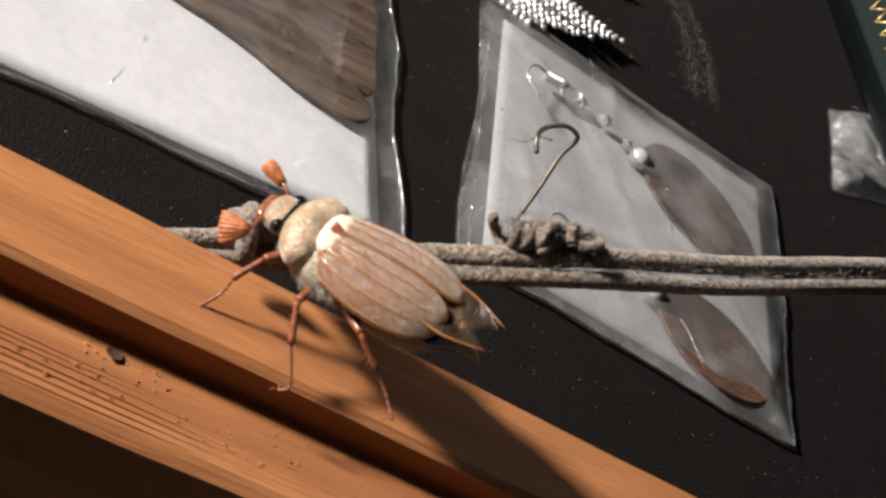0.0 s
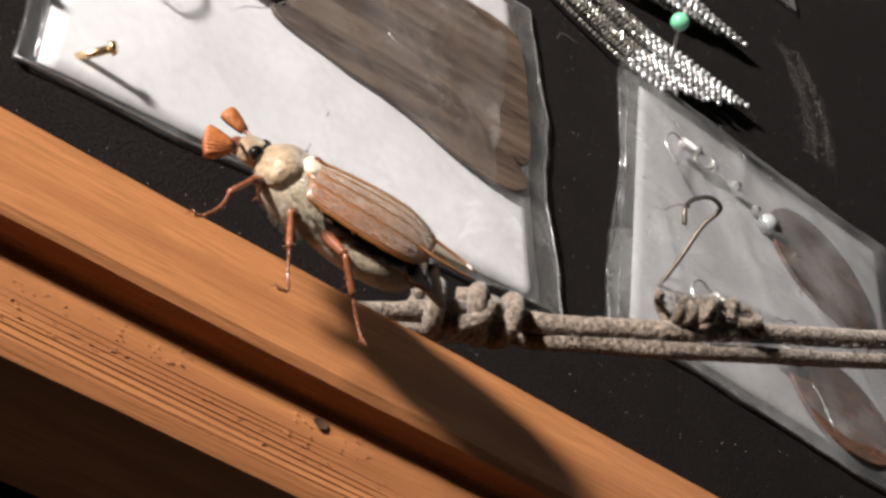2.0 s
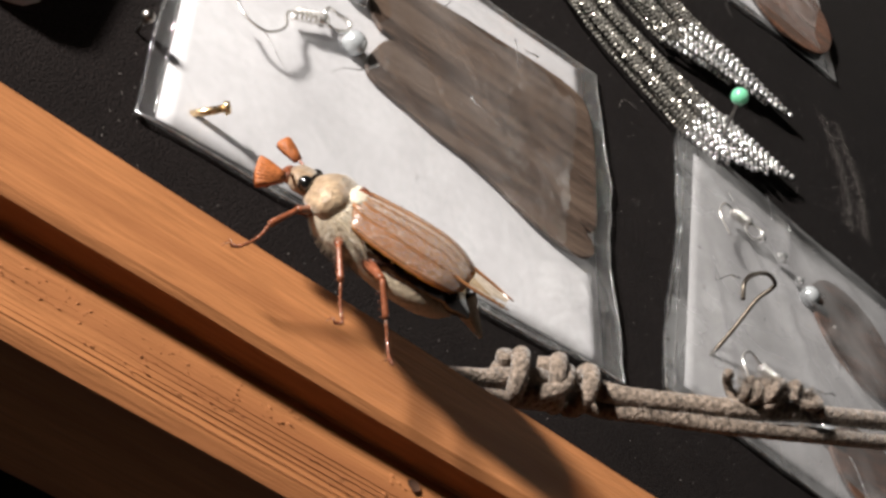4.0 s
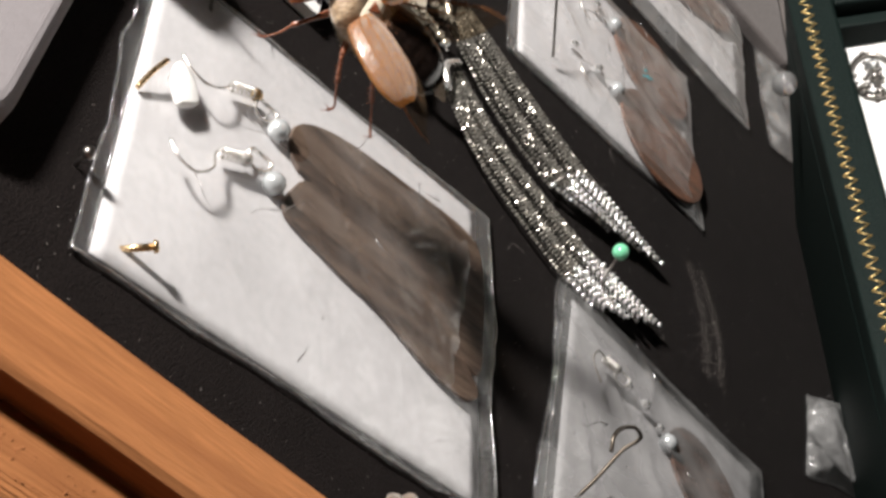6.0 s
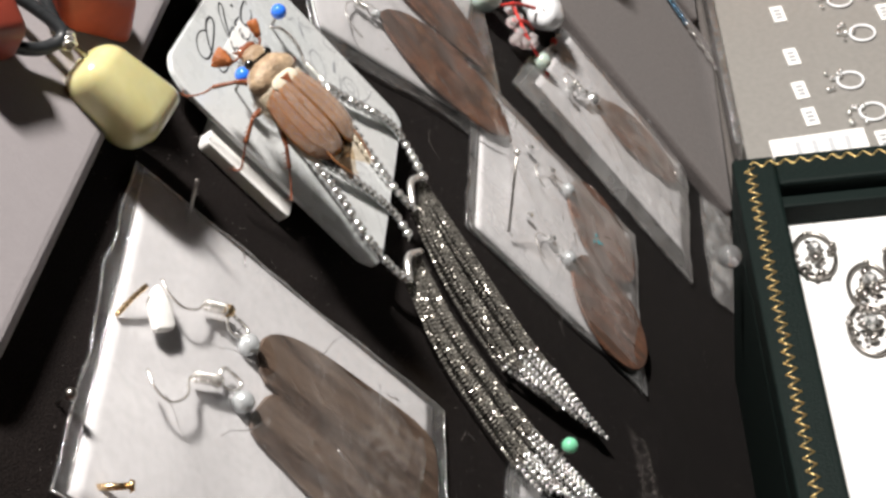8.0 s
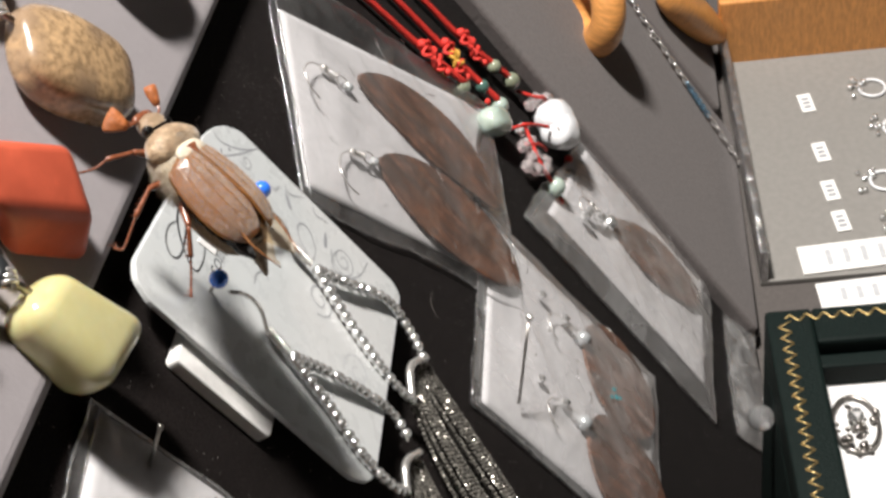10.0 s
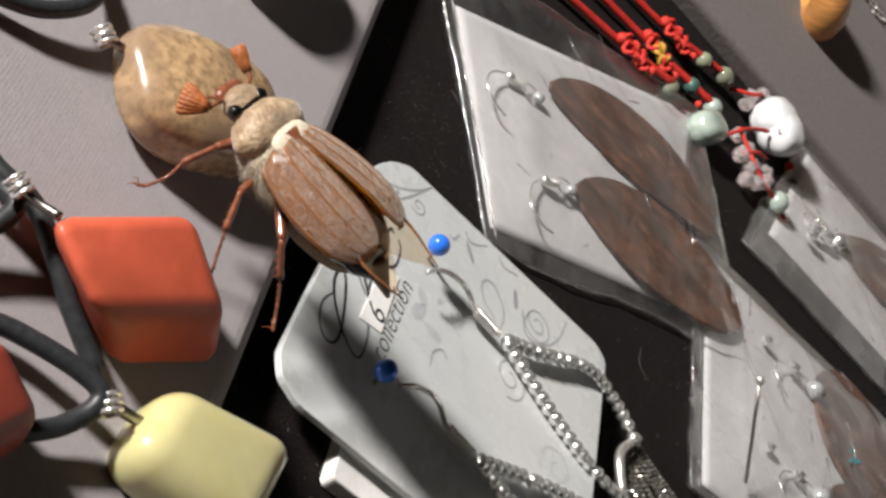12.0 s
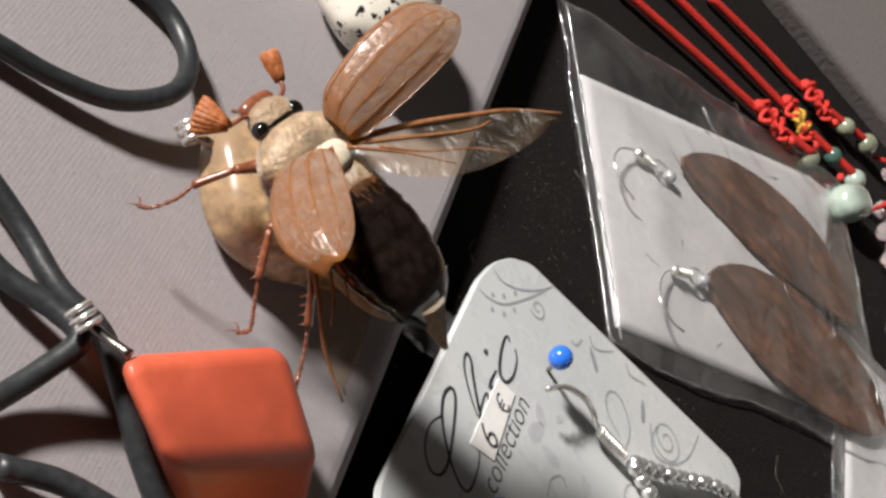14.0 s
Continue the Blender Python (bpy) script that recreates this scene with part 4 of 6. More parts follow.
def tassel_earring(clasp, mids, tail, tips, loop_out, loop_in, hook_pts, seed, label):
    rnd = random.Random(seed)
    (x0, y0), (x1, y1) = clasp
    ox, oy = (x0 + x1) / 2, (y0 + y1) / 2
    ob = thing("tassel_earring", at(ox, oy, 0), label, "earring", "rhinestone tassel earrings")
    n = 13
    for k in range(n):
        f = k / (n - 1)
        pts = [(x0 + (x1 - x0) * f - ox, y0 + (y1 - y0) * f - oy, 3.4)]
        for (ax, ay), (bx, by) in (mids, tail, tips):
            pts.append((ax + (bx - ax) * f - ox, ay + (by - ay) * f - oy, 1.9 + 0.5 * math.sin(2.1 * k) + (0.5 if k % 2 else 0)))
        (ax, ay, az), (bx, by, bz) = pts[2], pts[3]
        g = 0.1 + 0.25 * rnd.random()
        turn_over = (ax + (bx - ax) * g, ay + (by - ay) * g, az + (bz - az) * g)
        bm = bmesh.new()
        bead_chain(bm, pts[:3] + [turn_over], 0.44, 0.80, rnd, facets=k % 2 == 0, jitter=0.2)
        part("chain_strand", bm, M_CHAIN, ob, "fine dull silver box chain", smooth=False)
        bm = bmesh.new()
        tube(bm, [turn_over, (bx, by, bz)], 0.2, 5)
        strand = part("rhinestone_strand", bm, M_SILVER, ob, "strand of sparkling rhinestones")
        string_stones(strand, turn_over, (bx, by, bz), 1.35, 0.64, rnd)
    bm = bmesh.new()
    tube(bm, [(x0 - ox, y0 - oy, 4.0), ((x0 + x1) / 2 - ox, y0 - oy + 1.2, 4.6), (x1 - ox, y1 - oy, 4.0)], 0.7, 10)
    part("clasp_bar", bm, M_SILVER, ob, "bright silver clasp bar")
    for pts in (loop_out, loop_in):
        bm = bmesh.new()
        tube(bm, [(x - ox, y - oy, z - 0.5) for x, y, z in pts], 0.3, 6, 5)
        loop = part("rhinestone_loop", bm, M_SILVER, ob, "rhinestone cup chain")
        line = smooth_line([(x - ox, y - oy, z) for x, y, z in pts], 12)
        gone, step = 0.0, 0.0
        for a, b in zip(line, line[1:]):
            gone += (b - a).length
            if gone >= step:
                step += 0.0017
                stone = new("rhinestone", STONE_MESH)
                stone.parent = loop
                stone.matrix_basis = Matrix.Translation(b) @ Euler((rnd.uniform(0, 3), rnd.uniform(0, 3), 0)).to_matrix().to_4x4()
    bm = bmesh.new()
    tube(bm, [(x - ox, y - oy, z) for x, y, z in hook_pts], 0.34, 7, 6)
    part("ear_wire", bm, M_SILVER, ob, "bent silver ear wire")
    a, b = hook_pts[-2], hook_pts[-1]
    bm = bmesh.new()
    pts = []
    for k in range(60):
        f = k / 59
        pts.append((a[0] + (b[0] - a[0]) * f - ox + 0.65 * math.cos(k * 0.8), a[1] + (b[1] - a[1]) * f - oy, a[2] + (b[2] - a[2]) * f + 0.65 * math.sin(k * 0.8)))
    tube(bm, pts, 0.18, 5, 1)
    part("coil", bm, M_SILVER, ob, "fine silver coil")


def build_tassels():
    tassel_earring(((76.5, 85.3), (88, 81.5)), ((66.6, 71.7), (81.4, 62.3)), ((58.6, 56.2), (73.1, 46.2)), ((60.2, 39.4), (63.8, 18)),
                   [(84, 113, 6), (86.5, 106, 6), (91, 95, 5.6), (90, 87, 4.6), (87, 83, 4.4)], [(84, 113, 6), (79.5, 104, 5.6), (76, 95, 5.2), (75, 88, 4.6), (76, 85, 4.4)],
                   [(82.2, 130.2, 8), (83.0, 129.2, 8.3), (84.7, 126.9, 8), (86.3, 122.9, 7), (86.0, 120.4, 6.3), (84.8, 119.0, 6), (83.9, 114.6, 6)], 21, "silver tassel earring of chains and rhinestones on a card")
    tassel_earring(((56.3, 86), (66.5, 83)), ((47.2, 73.4), (58.4, 68.2)), ((37.8, 55.0), (50.2, 47.6)), ((35.2, 43.5), (45.0, 21.6)),
                   [(63, 117, 6), (65.5, 108, 6), (68, 98, 5.4), (69, 91, 4.6), (67, 86, 4.4)], [(63, 117, 6), (59.5, 107, 5.6), (56, 99, 5.2), (55, 91, 4.6), (56, 87, 4.4)],
                   [(63.1, 132.7, 8), (64.0, 130.7, 8.5), (65.7, 127.4, 7.5), (65.9, 124.9, 6.8), (64.9, 123.2, 6.2), (64.2, 122.2, 6), (63.1, 117.8, 6)], 22, "silver tassel earring of chains and rhinestones on a card")


# ---- grey cord with knots ----
def build_cord():
    cord = thing("knotted_cord", at(-36, 92, 0), "grey fuzzy cotton cord with knots stretched over the board", "cord")

    def strand(name, pts, r=1.35):
        bm = bmesh.new()
        tube(bm, [(x + 36, y - 92, z) for x, y, z in pts], r, 10, 8, wobble=0.10)
        part(name, bm, M_CORD_GREY, cord, "fuzzy grey cotton strand")

    strand("strand", [(-46.5, 112, 5.0), (-44.4, 105, 7.0), (-41.6, 98.0, 8.4), (-38.3, 90.3, 7.5), (-39.0, 87.3, 9.5), (-39.7, 83.3, 12.3), (-39.5, 77.4, 15.6), (-39.4, 71.4, 19.0), (-37.0, 60.8, 22.4), (-30.2, 39.9, 25.2), (-20.5, 15, 28), (-10.0, -12, 30)], 1.3)
    strand("strand", [(-48.0, 110, 5.0), (-46.0, 104, 6.4), (-43.6, 96.0, 7.4), (-39.9, 89.6, 6.5), (-40.6, 85.7, 8.5), (-41.2, 82.5, 11.4), (-41.4, 76.8, 14.6), (-41.5, 70.9, 18.0), (-39.6, 60.5, 21.4), (-33.1, 39.9, 24.2), (-23.4, 15, 27), (-12.9, -12, 29)], 1.1)
    # tight knot by the rail: loops laid round both strands
    for cx, cy, cz, rx, rz, lean in ((-42.4, 101.0, 8.0, 2.6, 2.4, 0.5), (-41.6, 98.2, 8.4, 2.5, 2.4, -0.9), (-40.7, 94.6, 8.6, 2.5, 2.5, 0.8), (-40.0, 91.0, 8.8, 2.6, 2.5, 0.15)):
        strand("knot_turn", [(cx + rx * math.cos(a), cy + lean * 3.0 * math.sin(a) + 0.35 * a - 1.1, cz + rz * math.sin(a)) for a in [j * 0.7 for j in range(10)]], 1.15)
    rnd = random.Random(12)
    for k in range(11):
        f = k / 10
        cx, cy, cz = -37.9 + 0.8 * f, 74.0 - 10.5 * f, 20.0 + 3.6 * f
        u = Vector((rnd.uniform(-1, 1), rnd.uniform(-0.7, 0.7), rnd.uniform(-1, 1))).normalized()
        v = u.cross(Vector((rnd.uniform(-0.6, 0.6), 1, rnd.uniform(-0.6, 0.6)))).normalized()
        ra, rb = rnd.uniform(1.2, 2.3), rnd.uniform(0.9, 1.7)
        loop = [Vector((cx, cy, cz)) + u * ra * math.cos(a) + v * rb * math.sin(a) + Vector((0, 0.5 * a - 1.2, 0)) for a in [j * 0.75 for j in range(rnd.randint(6, 9))]]
        strand("fuzzy_knot", [tuple(q) for q in loop], rnd.uniform(0.42, 0.72))
    bm = bmesh.new()
    rnd = random.Random(8)
    path = smooth_line([(-6.0, 6, 8.4), (-3.0, -4.7, 9.0), (-4.4, -9.1, 11.8), (-4.5, -14.9, 15.1), (-4.4, -20.9, 18.5), (-2.2, -31.4, 21.9), (4.4, -52.1, 24.7), (14.1, -77, 27.5), (24.6, -104, 29.5)], 40)
    knot = smooth_line([(-1.8, -18, 20.6), (-1.2, -23, 22.4), (-1.0, -28.5, 23.6)], 12)
    path = path + knot * 4
    for i in range(5200):
        p = rnd.choice(path) * 1000
        d = Vector((rnd.uniform(-1, 1), rnd.uniform(-1, 1), rnd.uniform(-1, 1))).normalized()
        q = p + d * rnd.uniform(0.8, 1.3)
        e = q + d * rnd.uniform(0.3, 0.9) + Vector((rnd.uniform(-0.4, 0.4), rnd.uniform(-0.4, 0.4), 0))
        tube(bm, [tuple(q), tuple(e)], 0.035, 3)
    tagged(part("fuzz", bm, M_CORD_GREY, cord, "loose cotton fibres"), kind="stuff")


# ---- grey pads with pendants ----
def build_pads():
    pad = thing("pendant_pad", at(80, 148.8, 0, 0, 0, -9.7), "grey ribbed cloth display pad for pendants", "display pad")
    bm = bmesh.new()
    plate(bm, rounded([(-103, -1), (98, -1), (98, 150), (-103, 150)], 7), 0.2, 5.2, 2.8, 5)
    part("pad_body", bm, M_PAD, pad, smooth=False)
    pad = thing("necklace_pad", at(197, -66, 0, 0, 0, -5), "grey cloth display pad for necklaces", "display pad")
    bm = bmesh.new()
    plate(bm, rounded([(0, 2), (88, 2), (88, 250), (0, 250)], 3), 0.2, 4.2, 1.2, 3)
    part("pad_body", bm, M_PAD_FAR, pad, smooth=False)
    pad = thing("necklace_pad", at(288.5, -66, 0, 0, 0, -5), "grey cloth display pad for necklaces", "display pad")
    bm = bmesh.new()
    plate(bm, rounded([(0, 2), (120, 2), (120, 250), (0, 250)], 3), 0.2, 4.6, 1.2, 3)
    part("pad_body", bm, M_PAD_FAR, pad, smooth=False)


def loop_cord(ob, pts, r=1.0, mat=None, name="cord"):
    bm = bmesh.new()
    tube(bm, pts, r, 10, 8)
    part(name, bm, mat or M_CORD_BLACK, ob, "black rubber cord" if mat is None else "")


def bail(ob, x, y, z, turn):
    c, s = math.cos(radians(turn)), math.sin(radians(turn))
    bm = bmesh.new()
    for k in range(3):
        o = (k - 1) * 0.75
        tube(bm, [(x + o * c + 1.0 * math.cos(j * math.tau / 10) * -s, y + o * s + 1.0 * math.cos(j * math.tau / 10) * c, z + 1.0 * math.sin(j * math.tau / 10)) for j in range(10)], 0.26, 6, 2, closed=True)
    part("bail", bm, M_SILVER, ob, "ribbed silver bail")


def stone_pendant(x, y, turn, size, exponent, mat, label, lump=0.04, z=5.2, cord_pts=None, bail_at=None, tilt=None):
    ob = thing("stone_pendant", at(x, y, z), label, "pendant", "stone pendants")
    bm = bmesh.new()
    turned = Euler([radians(a) for a in tilt]).to_matrix() if tilt else Matrix.Rotation(radians(turn), 3, "Z")
    high = 0.88 * sum(abs(turned[2][k]) * size[k] for k in range(3)) if tilt else size[2]
    blob(bm, size, exponent, 48, 32, lump, (0, 0, high), turned)
    stone = part("stone", bm, mat, ob)
    if bail_at:
        bail(ob, *bail_at)
        bx, by, bz, bt = bail_at
        bm = bmesh.new()
        tube(bm, [(bx, by, bz), (bx * 0.8, by * 0.8, bz), (bx * 0.62, by * 0.62, size[2] * 1.1)], 0.5, 7)
        part("cap_link", bm, M_STEEL, ob, "dark metal link")
    for pts in cord_pts or ():
        loop_cord(ob, [(a - x, b - y, c - z) for a, b, c in pts])
    return ob


def block_pendant(place, z, top, foot, mat, label, worn=1.9):
    """A tumbled block between a top and a foot face, each of four corners in mm, its edges worn round."""
    ob = thing("stone_pendant", at(*place, z), label, "pendant", "stone pendants")
    bm = bmesh.new()
    rings = [[bm.verts.new(mm(x - place[0], y - place[1], h - z)) for x, y, h in face] for face in (foot, top)]
    bm.faces.new(rings[1])
    bm.faces.new(list(reversed(rings[0])))
    for k in range(4):
        bm.faces.new((rings[0][k], rings[0][(k + 1) % 4], rings[1][(k + 1) % 4], rings[1][k]))
    bmesh.ops.recalc_face_normals(bm, faces=bm.faces)
    bmesh.ops.bevel(bm, geom=list(bm.edges), offset=worn / 1000, segments=6, affect="EDGES", profile=0.5)
    part("stone", bm, mat, ob)
    return ob


def spotted_stone_material():
    m = material("spotted_stone", (0.72, 0.68, 0.60), 0.25, vary=0.06, grain=500, coat=0.4)
    nt = m.node_tree
    b = nt.nodes["Principled BSDF"]
    co = nt.nodes.new("ShaderNodeTexCoord")
    n = nt.nodes.new("ShaderNodeTexNoise")
    n.inputs["Scale"].default_value = 760
    n.inputs["Detail"].default_value = 3
    nt.links.new(co.outputs["Object"], n.inputs["Vector"])
    r = nt.nodes.new("ShaderNodeValToRGB")
    r.color_ramp.elements[0].position, r.color_ramp.elements[1].position = 0.575, 0.605
    nt.links.new(n.outputs["Fac"], r.inputs[0])
    mx = nt.nodes.new("ShaderNodeMix")
    mx.data_type = "RGBA"
    old = b.inputs["Base Color"].links[0].from_socket
    nt.links.new(old, mx.inputs["A"])
    mx.inputs["B"].default_value = (0.02, 0.02, 0.022, 1)
    nt.links.new(r.outputs[0], mx.inputs["Factor"])
    nt.links.new(mx.outputs["Result"], b.inputs["Base Color"])
    return m


def build_pendants():
    ob = block_pendant((48.5, 172.7), 5.2, [(46.4, 184.4, 14.8), (57.6, 169.6, 15.4), (51.0, 161.8, 13.6), (41.4, 175.8, 13.2)], [(52.0, 178.4, 6), (61.4, 165.8, 6), (51.6, 155.8, 5.6), (43.4, 167.8, 5.6)],
                       M_RED_STONE, "polished brick-red jasper pendant on black cord")
    bail(ob, 1.2, 13.6, 7, 60)
    bm = bmesh.new()
    tube(bm, [(1.2, 13.6, 7), (0.4, 11.6, 7.4), (-0.6, 9.6, 8.6)], 0.5, 7)
    part("cap_link", bm, M_STEEL, ob, "dark metal link")
    for pts in ([(61, 197, 6.8), (58, 191.5, 7), (54.2, 187.2, 8), (52.2, 183, 9), (48.6, 179.4, 9), (45, 175.6, 8), (41, 170.5, 7)], [(56, 198, 6.8), (53, 192, 7), (51.8, 187, 8.5), (50.0, 184.6, 9.5), (46.5, 186, 8), (43, 188, 7), (38, 191, 6.8)]):
        loop_cord(ob, [(a - 48.5, b - 172.7, c - 5.2) for a, b, c in pts])
    ob = block_pendant((37.5, 158.0), 4.0, [(32.0, 168.0, 12.4), (42.4, 165.2, 12.6), (45.2, 147.4, 12.0), (29.6, 151.8, 11.6)], [(32.6, 167.4, 3.4), (41.6, 164.6, 3.4), (43.8, 148.4, 2.4), (30.6, 152.4, 2.8)],
                       M_YELLOW_STONE, "polished pale yellow jade pendant on black cord", worn=3.7)
    bail(ob, -1.4, 12.2, 6, 30)
    bm = bmesh.new()
    tube(bm, [(-1.4, 12.2, 6), (-1.0, 10.4, 5.8), (-0.6, 8.2, 5.4)], 0.6, 7)
    part("cap_link", bm, M_STEEL, ob, "dark metal link")
    loop_cord(ob, [(a - 37.5, b - 158.0, c - 4.0) for a, b, c in ((38, 186, 6.6), (39, 180, 8), (37.0, 171.5, 10), (33, 173, 8), (28, 180, 7), (23, 185, 6.6))])
    block_pendant((28, 181), 5.2, [(25.5, 191, 14), (33.6, 184, 14), (29.4, 177, 12.2), (20.5, 184, 12.2)], [(27, 190, 5.6), (35.0, 182.6, 5.6), (30.8, 174.4, 5.4), (21.2, 181, 5.4)],
                  M_SHADED_RED_STONE, "polished dark red jasper pendant on black cord")
    stone_pendant(78.6, 168.4, -66, (10.8, 7.8, 4.4), 2.7, M_BROWN_STONE, "flat oval mottled brown agate pendant", z=4.8, lump=0.05, bail_at=(-2.0, 13.2, 5.0, 45),
                  cord_pts=[[(72.5, 204, 6.6), (73.2, 199.8, 6.8), (74.2, 194, 7), (76.2, 188.3, 7.6), (80.4, 184, 8.6), (86.0, 183, 7.8), (90.4, 185.4, 7), (91.8, 190, 6.8), (92, 198, 6.6)]])
    stone_pendant(114, 165, -30, (9.0, 7.0, 4.6), 2.4, spotted_stone_material(), "cream stone pendant with black spots", z=4.8, lump=0.06)


# ---- red cords with beads ----
def build_bead_strings():
    runs = [([(171.9, 117.7, 1.2), (174.4, 98.5, 1.4), (175.9, 82.8, 1.6)], [(176.6, 67.4, 1.6, M_AGATE_GREEN)], (175.6, 78.0)),
            ([(183.1, 109.3, 1.2), (183.9, 89.5, 1.4), (184.0, 73.3, 1.6)], [(183.2, 60.4, 1.6, M_TEAL), (182.5, 54.0, 1.9, M_JADE)], (182.5, 70.4)),
            ([(192.8, 95.1, 1.2), (193.7, 80.2, 1.4), (193.9, 68.1, 1.6)], [(194.7, 55.7, 1.7, M_AGATE_GREEN), (195.6, 49.3, 2.0, M_AGATE_GREEN)], (193.0, 64.2))]
    for k, (line, beads, knot) in enumerate(runs):
        ob = thing("beaded_cord", at(*line[-1]), "red silk cord with knots and round agate beads", "beaded cord", "red beaded cords")
        ox, oy, oz = line[-1]
        bm = bmesh.new()
        tube(bm, [(a - ox, b - oy, c - oz + 0.1) for a, b, c in line] + [(beads[-1][0] - ox, beads[-1][1] - oy, 1.6)], 0.75, 8, 8)
        part("cord", bm, M_RED_CORD, ob)
        rnd = random.Random(k)
        ex, ey = knot[0] - ox, knot[1] - oy
        reach = math.hypot(ex, ey) or 1.0
        ux, uy = ex / reach, ey / reach
        for j in range(8):
            bm = bmesh.new()
            f = (j // 2) * 1.5 - 2.6
            o = 1.1 if j % 2 else -1.1
            kx, ky = ex + ux * f - uy * o, ey + uy * f + ux * o
            tube(bm, [(kx + 1.15 * math.cos(i * math.tau / 8), ky + 0.95 * math.sin(i * math.tau / 8), 1.0 + 0.55 * math.sin(i * 1.6 + j)) for i in range(8)], 0.42, 6, 3, closed=True)
            part("knot_loop", bm, M_GOLD_CORD if (k == 1 and j in (2, 3, 4, 5)) else M_RED_CORD, ob, "gold thread knot" if (k == 1 and j in (2, 3, 4, 5)) else "")
        for f, r in ((-4.4, 1.1), (4.6, 0.9)):
            bm = bmesh.new()
            ball(bm, ex + ux * f, ey + uy * f, 0.9, r, 12, 8)
            part("red_knot_ball", bm, M_RED_CORD, ob, "small round red knot")
        for bx, by, r, mat in beads:
            bm = bmesh.new()
            ball(bm, bx - ox, by - oy, r - 0.9, r, 18, 12)
            part("bead", bm, mat, ob, "polished stone bead")
    # jade barrel below the first cord
    ob = thing("barrel_bead", at(174.2, 56.7, 0), "pale green jade barrel bead on the red cord", "bead")
    bm = bmesh.new()
    blob(bm, (3.2, 4.6, 3.0), 2.8, 28, 18, 0.05, (0, 0, 3.0), Matrix.Rotation(radians(38), 3, "Z"))
    part("barrel_body", bm, M_JADE, ob)
    bm = bmesh.new()
    ball(bm, 3.0, 3.6, 3.6, 0.7, 10, 6)
    part("red_knot_ball", bm, M_RED_CORD, ob, "small round red knot")
    # white carved bead with crystal clusters round it
    ob = thing("carved_bead", at(192, 34, 0), "white carved porcelain bead with clear crystal clusters", "bead")
    bm = bmesh.new()
    for cx, cy, sx, sy, sz, t in ((-0.4, -0.6, 5.2, 4.6, 4.4, 30), (1.8, 1.0, 5.0, 4.4, 4.3, -20), (1.4, -1.6, 4.6, 4.2, 4.0, 10)):
        blob(bm, (sx, sy, sz), 2.4, 24, 16, 0.10, (cx, cy, sz + 0.6), Matrix.Rotation(radians(t), 3, "Z"))
    part("carved_body", bm, M_WHITE_BEAD, ob)
    for dx, dy, dz in ((-3.4, -3.6, 6.6), (-3.6, 2.0, 6.8), (2.0, -4.6, 6.0)):
        bm = bmesh.new()
        tube(bm, [(dx + 0.6 * math.cos(k * math.tau / 8), dy + 0.6 * math.sin(k * math.tau / 8), dz + 0.3 * math.cos(k)) for k in range(8)], 0.16, 5, 2, closed=True)
        part("carved_ring", bm, M_STEEL, ob, "small carved ring")
    rnd = random.Random(31)
    for cx, cy in ((3.3, 6.9), (11.3, 0.5), (7.4, 4.6), (5.4, 2.2), (-9.5, 11.2), (-12, 9.0), (-15.6, 11.5), (-16.5, 8.3), (-14.0, 6.4), (-17.0, 3.9), (-20.5, 9.7), (-18.9, 6.4), (-12.8, 2.4)):
        bm = bmesh.new()
        ico(bm, 0.0018, Matrix.Translation(mm(cx, cy, 2.2 + rnd.uniform(0, 1.2))) @ Matrix.Rotation(rnd.uniform(0, 3), 4, "X"))
        part("crystal", bm, M_CRYSTAL, ob, "faceted clear crystal", smooth=False)
    for line in ([(3.5, 12, 2), (4.2, 7.4, 4.2), (7.5, 4.0, 4.0), (9.5, 1.5, 3.0)], [(-15, 17, 3), (-10.5, 12.5, 4.4), (-7, 8.5, 4.6), (-4, 4, 5.0)], [(-10, 13, 4), (-14.2, 9.4, 3.8), (-17.2, 6.2, 3.6), (-18, -1, 2.4)], [(-16, 12, 3.6), (-12, 7, 4.0), (-10, 3, 3.4)]):
        bm = bmesh.new()
        tube(bm, line, 0.42, 6, 5)
        part("red_thread", bm, M_RED_CORD, ob, "red thread between crystals")
    for bx, by, r, mat in ((-17.5, -1.7, 2.3, M_JADE), (0.5, -10.5, 1.0, M_RED_CORD), (-18.2, -5.4, 0.9, M_RED_CORD)):
        bm = bmesh.new()
        ball(bm, bx, by, r, r, 16, 10)
        part("end_bead", bm, mat, ob)


